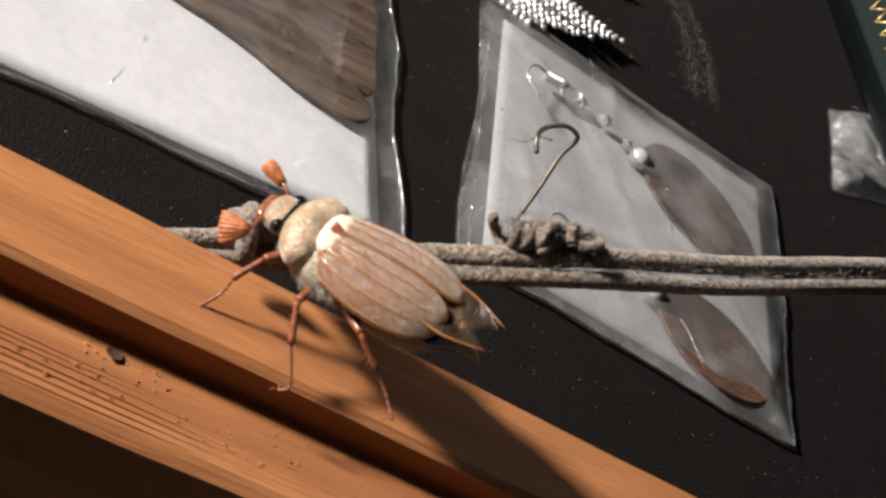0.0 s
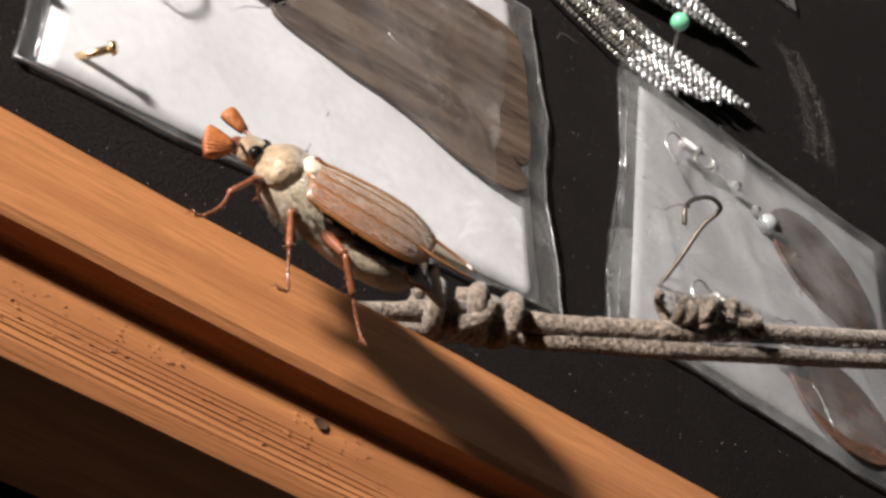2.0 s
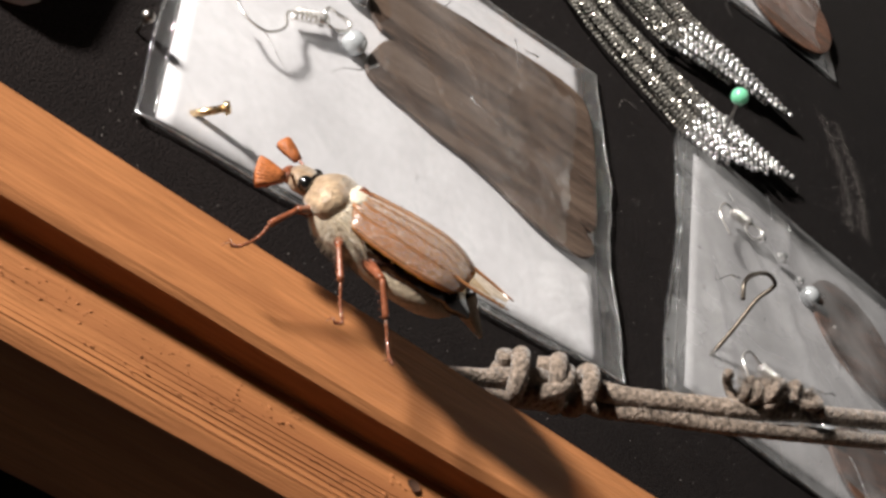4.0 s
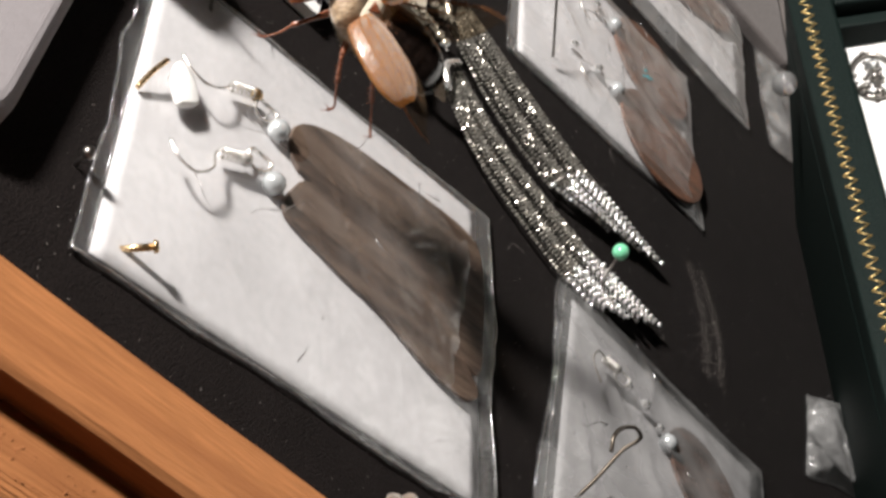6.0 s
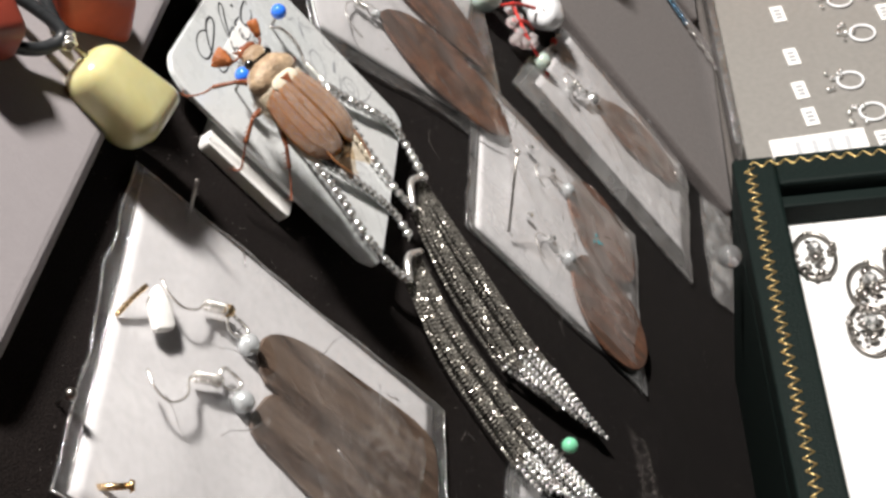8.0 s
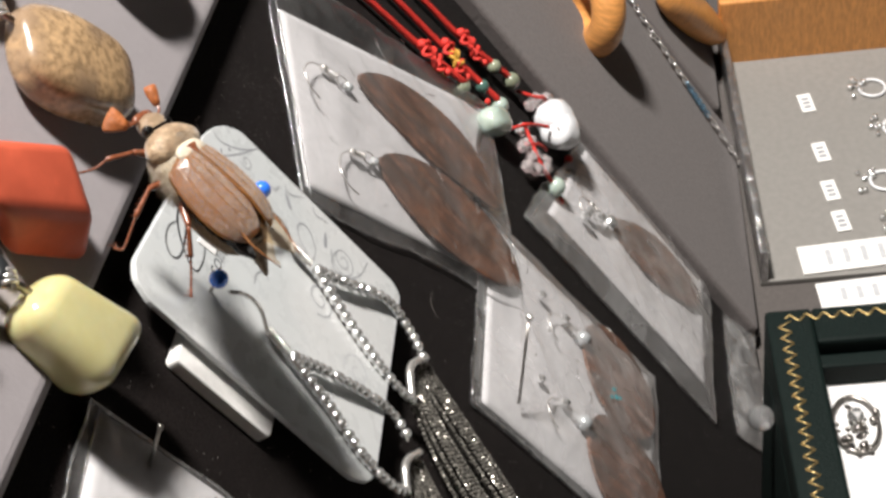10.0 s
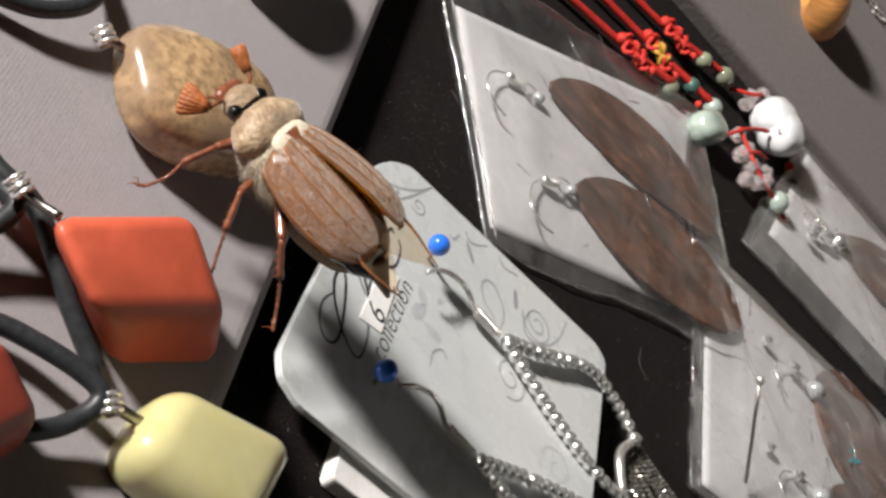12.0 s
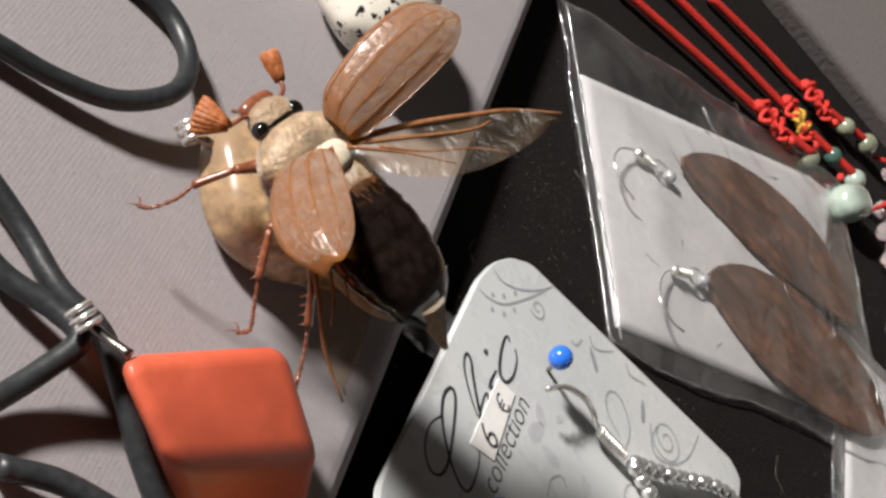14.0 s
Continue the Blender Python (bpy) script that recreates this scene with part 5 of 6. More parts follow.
# ---- on the other pads: wooden ring, chain ----
def build_far_jewels():
    ring = thing("wooden_ring", at(252, 18, 8.5, 50, 10, 20), "chunky orange carved wooden ring pendant", "ring")
    bm = bmesh.new()
    tube(bm, [(9 * math.cos(k * math.tau / 16), 9 * math.sin(k * math.tau / 16), 0) for k in range(16)], 4.6, 14, 3, closed=True)
    part("ring_body", bm, M_ORANGE_WOOD, ring)
    peg = thing("wooden_drop", at(312, -42, 4.6, 0, 0, 25), "orange wooden drop pendant", "pendant")
    bm = bmesh.new()
    blob(bm, (7, 22, 5), 2.6, 24, 16, 0.04, (0, 0, 5))
    part("drop_body", bm, M_ORANGE_WOOD, peg)
    chain = thing("link_chain", at(285, -23, 4.6), "fine steel and blue link chain on the pad", "necklace")
    bm = bmesh.new()
    tube(bm, [(1.15 * math.cos(k * math.tau / 8), 0.7 * math.sin(k * math.tau / 8), 0) for k in range(8)], 0.3, 5, 1, closed=True)
    bm_data = part("link", bm, M_SILVER, chain).data
    blue = bm_data.copy()
    blue.materials[0] = M_TURQ
    line = smooth_line([(14, 34, 0.9), (6, 18, 0.9), (0, 0, 0.9), (-6, -18, 0.9), (-10, -30, 0.9), (-18, -54, 0.9)], 10)
    for k, (a, b) in enumerate(zip(line, line[1:])):
        steps = max(1, round((b - a).length / 0.0019))
        turn = math.atan2((b - a).y, (b - a).x)
        for i in range(steps):
            link = new("link", blue if 30 <= k < 40 else bm_data)
            link.parent = chain
            link.matrix_basis = Matrix.Translation(a + (b - a) * (i / steps)) @ Matrix.Rotation(turn, 4, "Z") @ Matrix.Rotation(radians(55 if (i + k) % 2 else -35), 4, "X")


# ---- on the table: green box, tray ----
def build_box():
    top_z = 90.0
    box = thing("jewel_box", pose(0.131, 0.008, 0), "tall dark green jewel box with gold printed border and white inside", "box")
    w, d, h, rim = 190, 150, top_z, 9.5
    bm = bmesh.new()
    block(bm, -w, 0, -d, 0, 0, h - 12, 0.8)
    part("box_body", bm, M_BOX_GREEN, box, smooth=False)
    for name, x0, x1, y0, y1 in (("rim_side", -w, 0, -rim, 0), ("rim_side", -w, 0, -d, -d + rim), ("rim_side", -rim, 0, -d + rim, -rim), ("rim_side", -w, -w + rim, -d + rim, -rim)):
        bm = bmesh.new()
        block(bm, x0, x1, y0, y1, h - 12, h, 0.8)
        part(name, bm, M_BOX_GREEN, box, smooth=False)
    bm = bmesh.new()
    block(bm, -w + rim, -rim, -d + rim, -rim, h - 12, h - 10)
    part("inner_floor", bm, M_LINING, box, "white lining", smooth=False)
    for x0, x1, y0, y1 in ((-rim - 3.5, -rim, -d + rim, -rim),):
        bm = bmesh.new()
        block(bm, x0, x1, y0, y1, h - 10, h - 4.0, 0.5)
        part("inner_ledge", bm, M_BOX_GREEN, box, "dark inner ledge", smooth=False)
    z = h + 0.1
    bm = bmesh.new()
    pts = []
    for k in range(93):
        pts.append((-3.5 - k * 1.5, -3.6 + (1.25 if k % 2 else -1.25), z))
    for a, b in zip(pts, pts[1:]):
        tube(bm, [a, b], 0.17, 4)
    part("gold_zigzag", bm, M_GOLD, box, "gold printed zigzag border")
    bm = bmesh.new()
    pts = []
    for k in range(200):
        pts.append((-2.6 + 0.8 * math.sin(k * 0.9), -4 - k * 0.5, z))
    tube(bm, pts, 0.2, 4, 1)
    part("gold_scroll", bm, M_GOLD, box, "gold printed scroll border")
    bm = bmesh.new()
    ball(bm, -16, 2.6, h - 15, 2.8, 18, 12)
    part("clear_knob", bm, M_KNOB, box, "round clear knob on the side")
    rnd = random.Random(17)
    for cx, cy in ((-24, -15), (-35, -25), (-47, -23), (-29, -34), (-60, -35), (-26, -48)):
        jewel = thing("brooch", pose(0.131 + cx / 1000, 0.008 + cy / 1000, 0.080), "dark tarnished brooch on the white lining", "brooch", "brooches in the box")
        for j in range(26):
            a, r = rnd.uniform(0, 6.28), rnd.uniform(0, 5)
            bm = bmesh.new()
            ico(bm, rnd.uniform(0.5, 1.1) / 1000, Matrix.Translation(mm(1.5 * r * math.cos(a), r * math.sin(a), 1.0 + rnd.uniform(0, 1.6))))
            part("grain", bm, M_STEEL, jewel)
        bm = bmesh.new()
        tube(bm, [(7 * math.cos(k * math.tau / 10), 4.5 * math.sin(k * math.tau / 10), 0.8) for k in range(10)], 0.5, 6, 3, closed=True)
        part("brooch_body", bm, M_STEEL, jewel)
        bm = bmesh.new()
        ico(bm, radius=0.0018, matrix=Matrix.Translation(mm(0, 0, 3.4)))
        part("brooch_stone", bm, M_STRASS, jewel, smooth=False)


def build_tray():
    tray = thing("clear_tray", pose(0.221, -0.004, 0), "clear plastic display tray with a grey floor", "tray")
    bm = bmesh.new()
    block(bm, 0, 98, -160, 0, 0, 2, 0.4)
    part("tray_floor", bm, M_TRAY, tray, smooth=False)
    bm = bmesh.new()
    block(bm, 0, 98, -2.2, 0, 2, 14, 0.5)
    part("tray_wall", bm, M_FILM_EDGE, tray, "clear plastic wall", smooth=False)
    bm = bmesh.new()
    block(bm, 98, 104, -160, 0, 0, 26, 0.8)
    part("tray_end", bm, M_ORANGE_WOOD, tray, "orange wooden end board", smooth=False)
    for x, y in ((295, -28), (272, -29), (255, -29), (242, -30), (228, -50), (262, -62), (290, -62)):
        tag = thing("price_tag", pose(x / 1000, y / 1000, 0.002, 0, 0, 6), "tiny white price tag with grey marks", "price tag", "price tags")
        bm = bmesh.new()
        block(bm, -4.2, 4.2, -2.1, 2.1, 0.2, 0.6)
        part("tag_paper", bm, M_CARD_WHITE, tag, smooth=False)
        for k in range(3):
            bm = bmesh.new()
            block(bm, -2.6 + k * 1.9, -1.5 + k * 1.9, -1.1, 1.1, 0.62, 0.68)
            part("mark", bm, M_PRINT, tag, "grey mark", smooth=False)
    tag = thing("price_label", pose(0.228, -0.030, 0.002, 0, 0, 3), "white printed price label", "label")
    bm = bmesh.new()
    block(bm, -5.4, 5.4, -15, 14, 0.2, 0.7)
    part("label_paper", bm, M_CARD_WHITE, tag, smooth=False)
    for k in range(4):
        bm = bmesh.new()
        block(bm, -3, 3, -10 + k * 5, -8.4 + k * 5, 0.72, 0.8)
        part("mark", bm, M_PRINT_LIGHT, tag, "grey mark", smooth=False)
    tag = thing("price_label", pose(0.2135, -0.031, 0.002, 0, 0, 3), "white printed price label", "label")
    bm = bmesh.new()
    block(bm, -5, 5, -13, 12, 0.2, 0.7)
    part("label_paper", bm, M_CARD_WHITE, tag, smooth=False)
    for k in range(4):
        bm = bmesh.new()
        block(bm, -2.4, 2.4, -9 + k * 4.4, -7.4 + k * 4.4, 0.72, 0.8)
        part("mark", bm, M_PRINT_LIGHT, tag, "grey mark", smooth=False)
    rnd = random.Random(41)
    for x, y in ((299, -44), (257, -40), (241, -44), (300, -60), (280, -48)):
        ob = thing("small_earring", pose(x / 1000, y / 1000, 0.002), "small silver earring in the tray", "earring", "earrings in the tray")
        for j in range(8):
            bm = bmesh.new()
            ball(bm, rnd.uniform(-5, 5), rnd.uniform(-3, 3), 1.0, rnd.uniform(0.6, 1.2), 8, 6)
            part("stone", bm, M_STRASS, ob)
        bm = bmesh.new()
        tube(bm, [(4 * math.cos(k * math.tau / 10), -5 + 4 * math.sin(k * math.tau / 10), 0.7) for k in range(10)], 0.5, 6, 3, closed=True)
        part("loop", bm, M_WHITE_BEAD, ob)


# ---- the beetle ----
BS = 0.9
M_HAIR = material("pale_beetle_hair", (0.42, 0.34, 0.24), 0.85, vary=0.35, grain=2600, stretch=(0.6, 2.5, 2.5), bump=0.9, bump_scale=3000, sheen=0.5, spec=0.2)
M_PRONOTUM = material("downy_pronotum", (0.34, 0.245, 0.155), 0.45, vary=0.3, grain=1500, bump=0.5, bump_scale=2200, sheen=0.4, blotch=420, second=(0.24, 0.16, 0.095))
M_ELYTRON = material("powdered_wing_case", (0.29, 0.15, 0.085), 0.28, vary=0.25, grain=2400, stretch=(1, 1, 1), bump=0.25, bump_scale=1500, blotch=420, second=(0.24, 0.12, 0.065), sheen=0.15, coat=0.6)


def let_light_through(m, colour, share):
    """Thin horn: part of the light goes through and comes out coloured."""
    nt = m.node_tree
    thin = nt.nodes.new("ShaderNodeBsdfTranslucent")
    thin.inputs[0].default_value = (*colour, 1)
    mx = nt.nodes.new("ShaderNodeMixShader")
    mx.inputs[0].default_value = share
    nt.links.new(nt.nodes["Principled BSDF"].outputs[0], mx.inputs[1])
    nt.links.new(thin.outputs[0], mx.inputs[2])
    nt.links.new(mx.outputs[0], nt.nodes["Material Output"].inputs["Surface"])


let_light_through(M_ELYTRON, (1.0, 0.62, 0.17), 0.55)
M_CHITIN_BLACK = material("black_chitin", (0.009, 0.006, 0.005), 0.16, vary=0.4, grain=900, coat=0.5, spec=0.35)
M_CHITIN_RED = material("red_brown_chitin", (0.17, 0.055, 0.026), 0.26, vary=0.3, grain=1400, coat=0.4)
M_DOWN = material("whitish_down", (0.40, 0.325, 0.265), 0.8, vary=0.2, grain=2000)
M_RIB = material("bare_brown_rib", (0.25, 0.125, 0.062), 0.4, vary=0.3, grain=1800, coat=0.4)
M_EYE = material("black_eye", (0.004, 0.004, 0.004), 0.08, vary=0.2, coat=1.0)
M_CLUB = material("orange_antenna_club", (0.31, 0.095, 0.026), 0.55, vary=0.25, grain=2400, bump=0.3)
M_FLANK = material("grey_flank_down", (0.34, 0.30, 0.24), 0.9, vary=0.3, grain=2400)
M_MARK = material("cream_down", (0.52, 0.46, 0.36), 0.85, vary=0.15, grain=2400)
M_AMBER_VEIN = material("amber_wing_vein", (0.21, 0.09, 0.035), 0.35, vary=0.2, grain=1500)
M_WING = film_material("amber_wing_membrane", cloud=0.05, gloss=0.0, wrinkle=0.25, scale=260, tint=(0.90, 0.78, 0.62), haze_tone=(0.42, 0.27, 0.15), rough=0.35, cap=0.06)


def shell_point(s, w, side, rib=0.0):
    """A point on the wing case's back, s along it and w across, in mm: an oval, domed shell."""
    if s < 0.5:
        half = 6.2 * (0.74 + 0.26 * math.sin(math.pi * s))
    else:
        half = 6.2 * (1 - 0.36 * ((s - 0.5) / 0.5) ** 2.4)
    tip = math.sqrt(max(0.02, 1 - (max(0.0, s - 0.78) / 0.225) ** 2))
    root = math.sqrt(max(0.10, 1 - (max(0.0, 0.13 - s) / 0.15) ** 2))
    y = 0.06 + half * (w * tip * root + 0.40 * (1 - tip) + 0.30 * (1 - root))
    along = math.sin(math.pi * min(1.0, 0.16 + 0.50 * s)) * (1 - 0.8 * max(0.0, (s - 0.66) / 0.34) ** 2.0)
    z = 2.9 * (math.cos(w * 1.30) - 0.27) * along - 1.5 * w ** 5 + rib - 0.6
    return (-0.2 - 16.4 * s) * BS, (y - 2.6) * side * BS, z * BS


def shell(side):
    """A wing case from its hinge backwards; side 1 left, -1 right."""
    bm = bmesh.new()
    nl, nw = 44, 28
    top, low = [], []
    for i in range(nl + 1):
        s = i / nl
        row, row2 = [], []
        for j in range(nw + 1):
            w = j / nw
            rib = sum(0.20 * math.exp(-((w - c) / 0.022) ** 2) for c in (0.26, 0.52, 0.78)) * (1 - s ** 4)
            rib += 0.10 * noise.noise(Vector((s * 9, w * 5, side * 3)))
            x, y, z = shell_point(s, w, side, rib)
            row.append(bm.verts.new(mm(x, y, z)))
            row2.append(bm.verts.new(mm(x, y, z - 0.25)))
        top.append(row)
        low.append(row2)
    for i in range(nl):
        for j in range(nw):
            bm.faces.new((top[i][j], top[i + 1][j], top[i + 1][j + 1], top[i][j + 1]))
            bm.faces.new((low[i][j + 1], low[i + 1][j + 1], low[i + 1][j], low[i][j]))
    for i in range(nl):
        bm.faces.new((top[i][0], low[i][0], low[i + 1][0], top[i + 1][0]))
        bm.faces.new((top[i + 1][nw], low[i + 1][nw], low[i][nw], top[i][nw]))
    for j in range(nw):
        bm.faces.new((top[0][j + 1], low[0][j + 1], low[0][j], top[0][j]))
        bm.faces.new((top[nl][j], low[nl][j], low[nl][j + 1], top[nl][j + 1]))
    bmesh.ops.recalc_face_normals(bm, faces=bm.faces)
    return bm


def wing_outline(s):
    """Front and rear edge of the wing at s along it, in mm from the hinge line."""
    front = 0.5 + 0.9 * math.sin(math.pi * min(1, s * 1.1)) * 0.6
    rear = -0.7 - 5.9 * math.sin(math.pi * min(1.0, 0.08 + s * 0.92)) ** 0.8
    if s > 0.9:
        k = (s - 0.9) / 0.1
        front, rear = front * (1 - k) - 1.2 * k, rear * (1 - k * k) - 1.3 * k * k
    return front, rear


def build_beetle():
    ob = thing("cockchafer", at(-50, 91, 19), "brown cockchafer beetle with orange fan antennae and powdered wing cases", "beetle")

    def p(*q):
        return tuple(BS * k for k in q)

    def add(name, bm, mat, parent=ob, label=""):
        return part(name, bm, mat, parent, label)

    bm = bmesh.new()
    blob(bm, p(5.6, 5.5, 3.4), 2.3, 28, 18, 0.08, p(2.6, 0, 3.3))
    thorax = add("thorax", bm, M_HAIR, label="woolly pale thorax")
    bm = bmesh.new()
    rnd = random.Random(3)
    for i in range(1700):
        a, b = rnd.uniform(0, math.tau), rnd.uniform(-1.2, 0.75)
        d = Vector((math.cos(a) * math.cos(b), math.sin(a) * math.cos(b), math.sin(b)))
        q = Vector((2.6 + 5.4 * d.x, 5.35 * d.y, 3.3 + 3.3 * d.z)) * BS
        e = q + Vector((d.x - 0.7, d.y * 0.9, d.z * 0.9 - 0.2)) * rnd.uniform(0.6, 1.3)
        tube(bm, [tuple(q), tuple(e)], 0.035, 3, taper=0.012)
    tagged(add("down", bm, M_HAIR, thorax, "pale woolly down"), kind="stuff")
    # abdomen with rings, drawn out to a point
    bm = bmesh.new()
    rings = []
    for i in range(40):
        s = i / 39
        x = 1.0 - 16.6 * s
        r = math.sin(math.pi * (0.30 + 0.62 * s)) ** 0.9
        if s > 0.8:
            r *= 1 - ((s - 0.8) / 0.2) ** 1.3 * 0.86
        groove = 1 - 0.045 * max(0.0, math.cos(s * math.tau * 7)) ** 6
        rings.append([bm.verts.new(mm(*p(x, 5.6 * r * groove * math.cos(k * math.tau / 26), 3.9 - 1.7 * max(0, s - 0.72) * 4 + 3.1 * r * groove * math.sin(k * math.tau / 26)))) for k in range(26)])
    for r1, r2 in zip(rings, rings[1:]):
        for k in range(26):
            bm.faces.new((r1[k], r2[k], r2[(k + 1) % 26], r1[(k + 1) % 26]))
    bm.faces.new(rings[0])
    bm.faces.new(list(reversed(rings[-1])))
    bmesh.ops.recalc_face_normals(bm, faces=bm.faces)
    abdomen = add("abdomen", bm, M_CHITIN_BLACK, label="glossy black ringed abdomen")
    for side in (1, -1):
        for k in range(6):
            bm = bmesh.new()
            x = -1.6 - 1.85 * k
            a = []
            for dx, z in ((-0.95, 2.3), (0.85, 2.3), (-0.3, 4.6), (0.0, 1.8)):
                f = (1.0 - x - dx) / 16.6
                r = math.sin(math.pi * (0.30 + 0.62 * f)) ** 0.9
                a.append(p(x + dx, side * (5.6 * r * math.sqrt(max(0.05, 1 - ((z - 3.9) / (3.1 * r)) ** 2)) + 0.12), z))
            v = [bm.verts.new(mm(*q)) for q in a]
            w = [bm.verts.new(mm(q[0], q[1] * 0.975, q[2])) for q in a]
            for f in ((v[0], v[1], v[2]), (v[1], v[0], v[3]), (w[0], w[2], w[1]), (w[1], w[3], w[0]), (v[0], v[2], w[2], w[0]), (v[2], v[1], w[1], w[2]), (v[1], v[3], w[3], w[1]), (v[3], v[0], w[0], w[3])):
                bm.faces.new(f)
            bmesh.ops.recalc_face_normals(bm, faces=bm.faces)
            part("flank_mark", bm, M_FLANK, abdomen, "white downy triangle", smooth=False)
    bm = bmesh.new()
    blob(bm, p(8.0, 5.0, 3.2), 2.2, 28, 16, 0.04, p(-5.0, 0, 2.1))
    add("belly", bm, M_HAIR, abdomen, "grey downy belly")
    bm = bmesh.new()
    for k in range(700):
        x, a = rnd.uniform(-3.6, 1.8), rnd.uniform(0.3, 2.84)
        q = Vector((x, 4.9 * math.cos(a), 3.9 + 2.75 * math.sin(a))) * BS
        e = q + Vector((-rnd.uniform(0.5, 1.2), rnd.uniform(-0.3, 0.3), rnd.uniform(-0.1, 0.3)))
        tube(bm, [tuple(q), tuple(e)], 0.03, 3, taper=0.01)
    tagged(add("back_hair", bm, M_AMBER_VEIN, abdomen, "amber-brown hair at the wing roots"), kind="stuff")
    bm = bmesh.new()
    tube(bm, [p(-12.6, 0, 3.4), p(-14.6, 0, 2.3), p(-17.0, 0, 0.9)], 1.9 * BS, 12, 6, taper=0.25)
    add("tail_plate", bm, M_HAIR, abdomen, "pointed grey tail plate")
    bm = bmesh.new()
    blob(bm, p(3.1, 5.3, 2.5), 2.4, 36, 32, 0.03, p(6.7, 0, 4.9))
    for v in bm.verts:
        ahead = max(0.0, v.co.x / (BS * 0.001) - 6.7) / 3.1
        back = max(0.0, 6.7 - v.co.x / (BS * 0.001)) / 3.1
        v.co.y *= 1 - 0.34 * ahead + 0.06 * back
        v.co.z -= 0.0005 * BS * ahead
    pron = add("pronotum", bm, M_PRONOTUM, label="domed downy pronotum")
    bm = bmesh.new()
    for i in range(1900):
        a, b = rnd.uniform(0, math.tau), rnd.uniform(-0.5, 1.5)
        d = Vector((math.cos(a) * math.cos(b), math.sin(a) * math.cos(b), math.sin(b)))
        if noise.noise(d * 2.6) < -0.18:
            continue
        q = Vector((6.7 + 3.05 * d.x, 5.2 * d.y * (1 - 0.34 * max(0.0, d.x)), 4.9 + 2.45 * d.z - 0.5 * max(0.0, d.x))) * BS
        e = q + Vector((d.x * 0.4 - 0.9, d.y * 0.4, d.z * 0.4)) * rnd.uniform(0.25, 0.6)
        tube(bm, [tuple(q), tuple(e)], 0.014, 3, taper=0.007)
    tagged(add("pile", bm, M_HAIR, pron, "short golden pile"), kind="stuff")
    # pale fringe along the hind edge of the pronotum
    bm = bmesh.new()
    for i in range(900):
        f = rnd.uniform(-1, 1)
        q = Vector((4.3 + 0.5 * rnd.random() - 0.7 * f * f, 5.0 * f, 7.0 - 2.4 * f * f + 0.3 * rnd.random())) * BS
        e = q + Vector((-rnd.uniform(0.5, 1.3), rnd.uniform(-0.3, 0.3), rnd.uniform(-0.15, 0.25)))
        tube(bm, [tuple(q), tuple(e)], 0.018, 3, taper=0.008)
    tagged(add("fringe", bm, M_MARK, pron, "cream fringe behind the pronotum"), kind="stuff")
    bm = bmesh.new()
    blob(bm, p(1.7, 3.1, 0.9), 2.2, 24, 12, 0.06, p(3.7, 0, 6.75))
    add("collar", bm, M_MARK, label="cream downy collar behind the pronotum")
    bm = bmesh.new()
    plate(bm, [p(4.4, 1.0, 0)[:2], p(2.2, 0.0, 0)[:2], p(4.4, -1.0, 0)[:2]], 7.35 * BS, 7.85 * BS, 0.12)
    add("scutellum", bm, M_CHITIN_RED, label="small brown triangular plate")
    bm = bmesh.new()
    blob(bm, p(2.0, 2.6, 1.5), 2.5, 24, 16, 0.03, p(10.4, 0, 4.5))
    head = add("head", bm, M_PRONOTUM, label="blunt head")
    bm = bmesh.new()
    blob(bm, p(1.1, 2.1, 0.8), 3.2, 20, 12, 0.0, p(12.3, 0, 4.1))
    add("clypeus", bm, M_CHITIN_RED, head, "red-brown snout plate")
    bm = bmesh.new()
    blob(bm, p(0.38, 1.7, 0.3), 2.4, 20, 12, 0.05, p(9.6, 0, 5.75))
    add("brow", bm, M_CHITIN_BLACK, head, "bare black band between the eyes")
    bm = bmesh.new()
    for i in range(420):
        a, b = rnd.uniform(0, math.tau), rnd.uniform(0.1, 1.4)
        d = Vector((math.cos(a) * math.cos(b), math.sin(a) * math.cos(b), math.sin(b)))
        q = Vector((10.5 + 1.9 * d.x, 2.3 * d.y, 4.5 + 1.45 * d.z)) * BS
        e = q + Vector((0.35 + d.x * 0.3, d.y * 0.4, d.z * 0.4)) * rnd.uniform(0.3, 0.6)
        tube(bm, [tuple(q), tuple(e)], 0.024, 3, taper=0.010)
    tagged(add("head_pile", bm, M_HAIR, head, "short pale hairs on the head"), kind="stuff")
    for side in (1, -1):
        bm = bmesh.new()
        ball(bm, *p(9.9, 2.2 * side, 5.0), 0.98 * BS, 16, 12)
        add("eye", bm, M_EYE, head, "round black eye")
        ant = bmesh.new()
        root = Vector((12.0, 4.6, 5.0)) if side > 0 else Vector((12.8, -3.1, 5.2))
        tube(ant, [p(11.3, 1.7 * side, 4.4), p(11.9, 2.6 * side, 5.1), p(*((root + Vector((11.9, 2.8 * side, 5.3))) / 2)), p(*root)], 0.2, 6, 4)
        antenna = add("antenna", ant, M_CHITIN_RED, label="jointed antenna with an orange fan")
        ahead = Vector((0.78, 0.58, 0.1)) if side > 0 else Vector((0.93, -0.33, 0.1))
        axis = Vector((0.0, 0.62, 0.78))
        ahead = (ahead - axis * ahead.dot(axis)).normalized()
        across = axis.cross(ahead)
        fan = 7.0 if side > 0 else 1.2
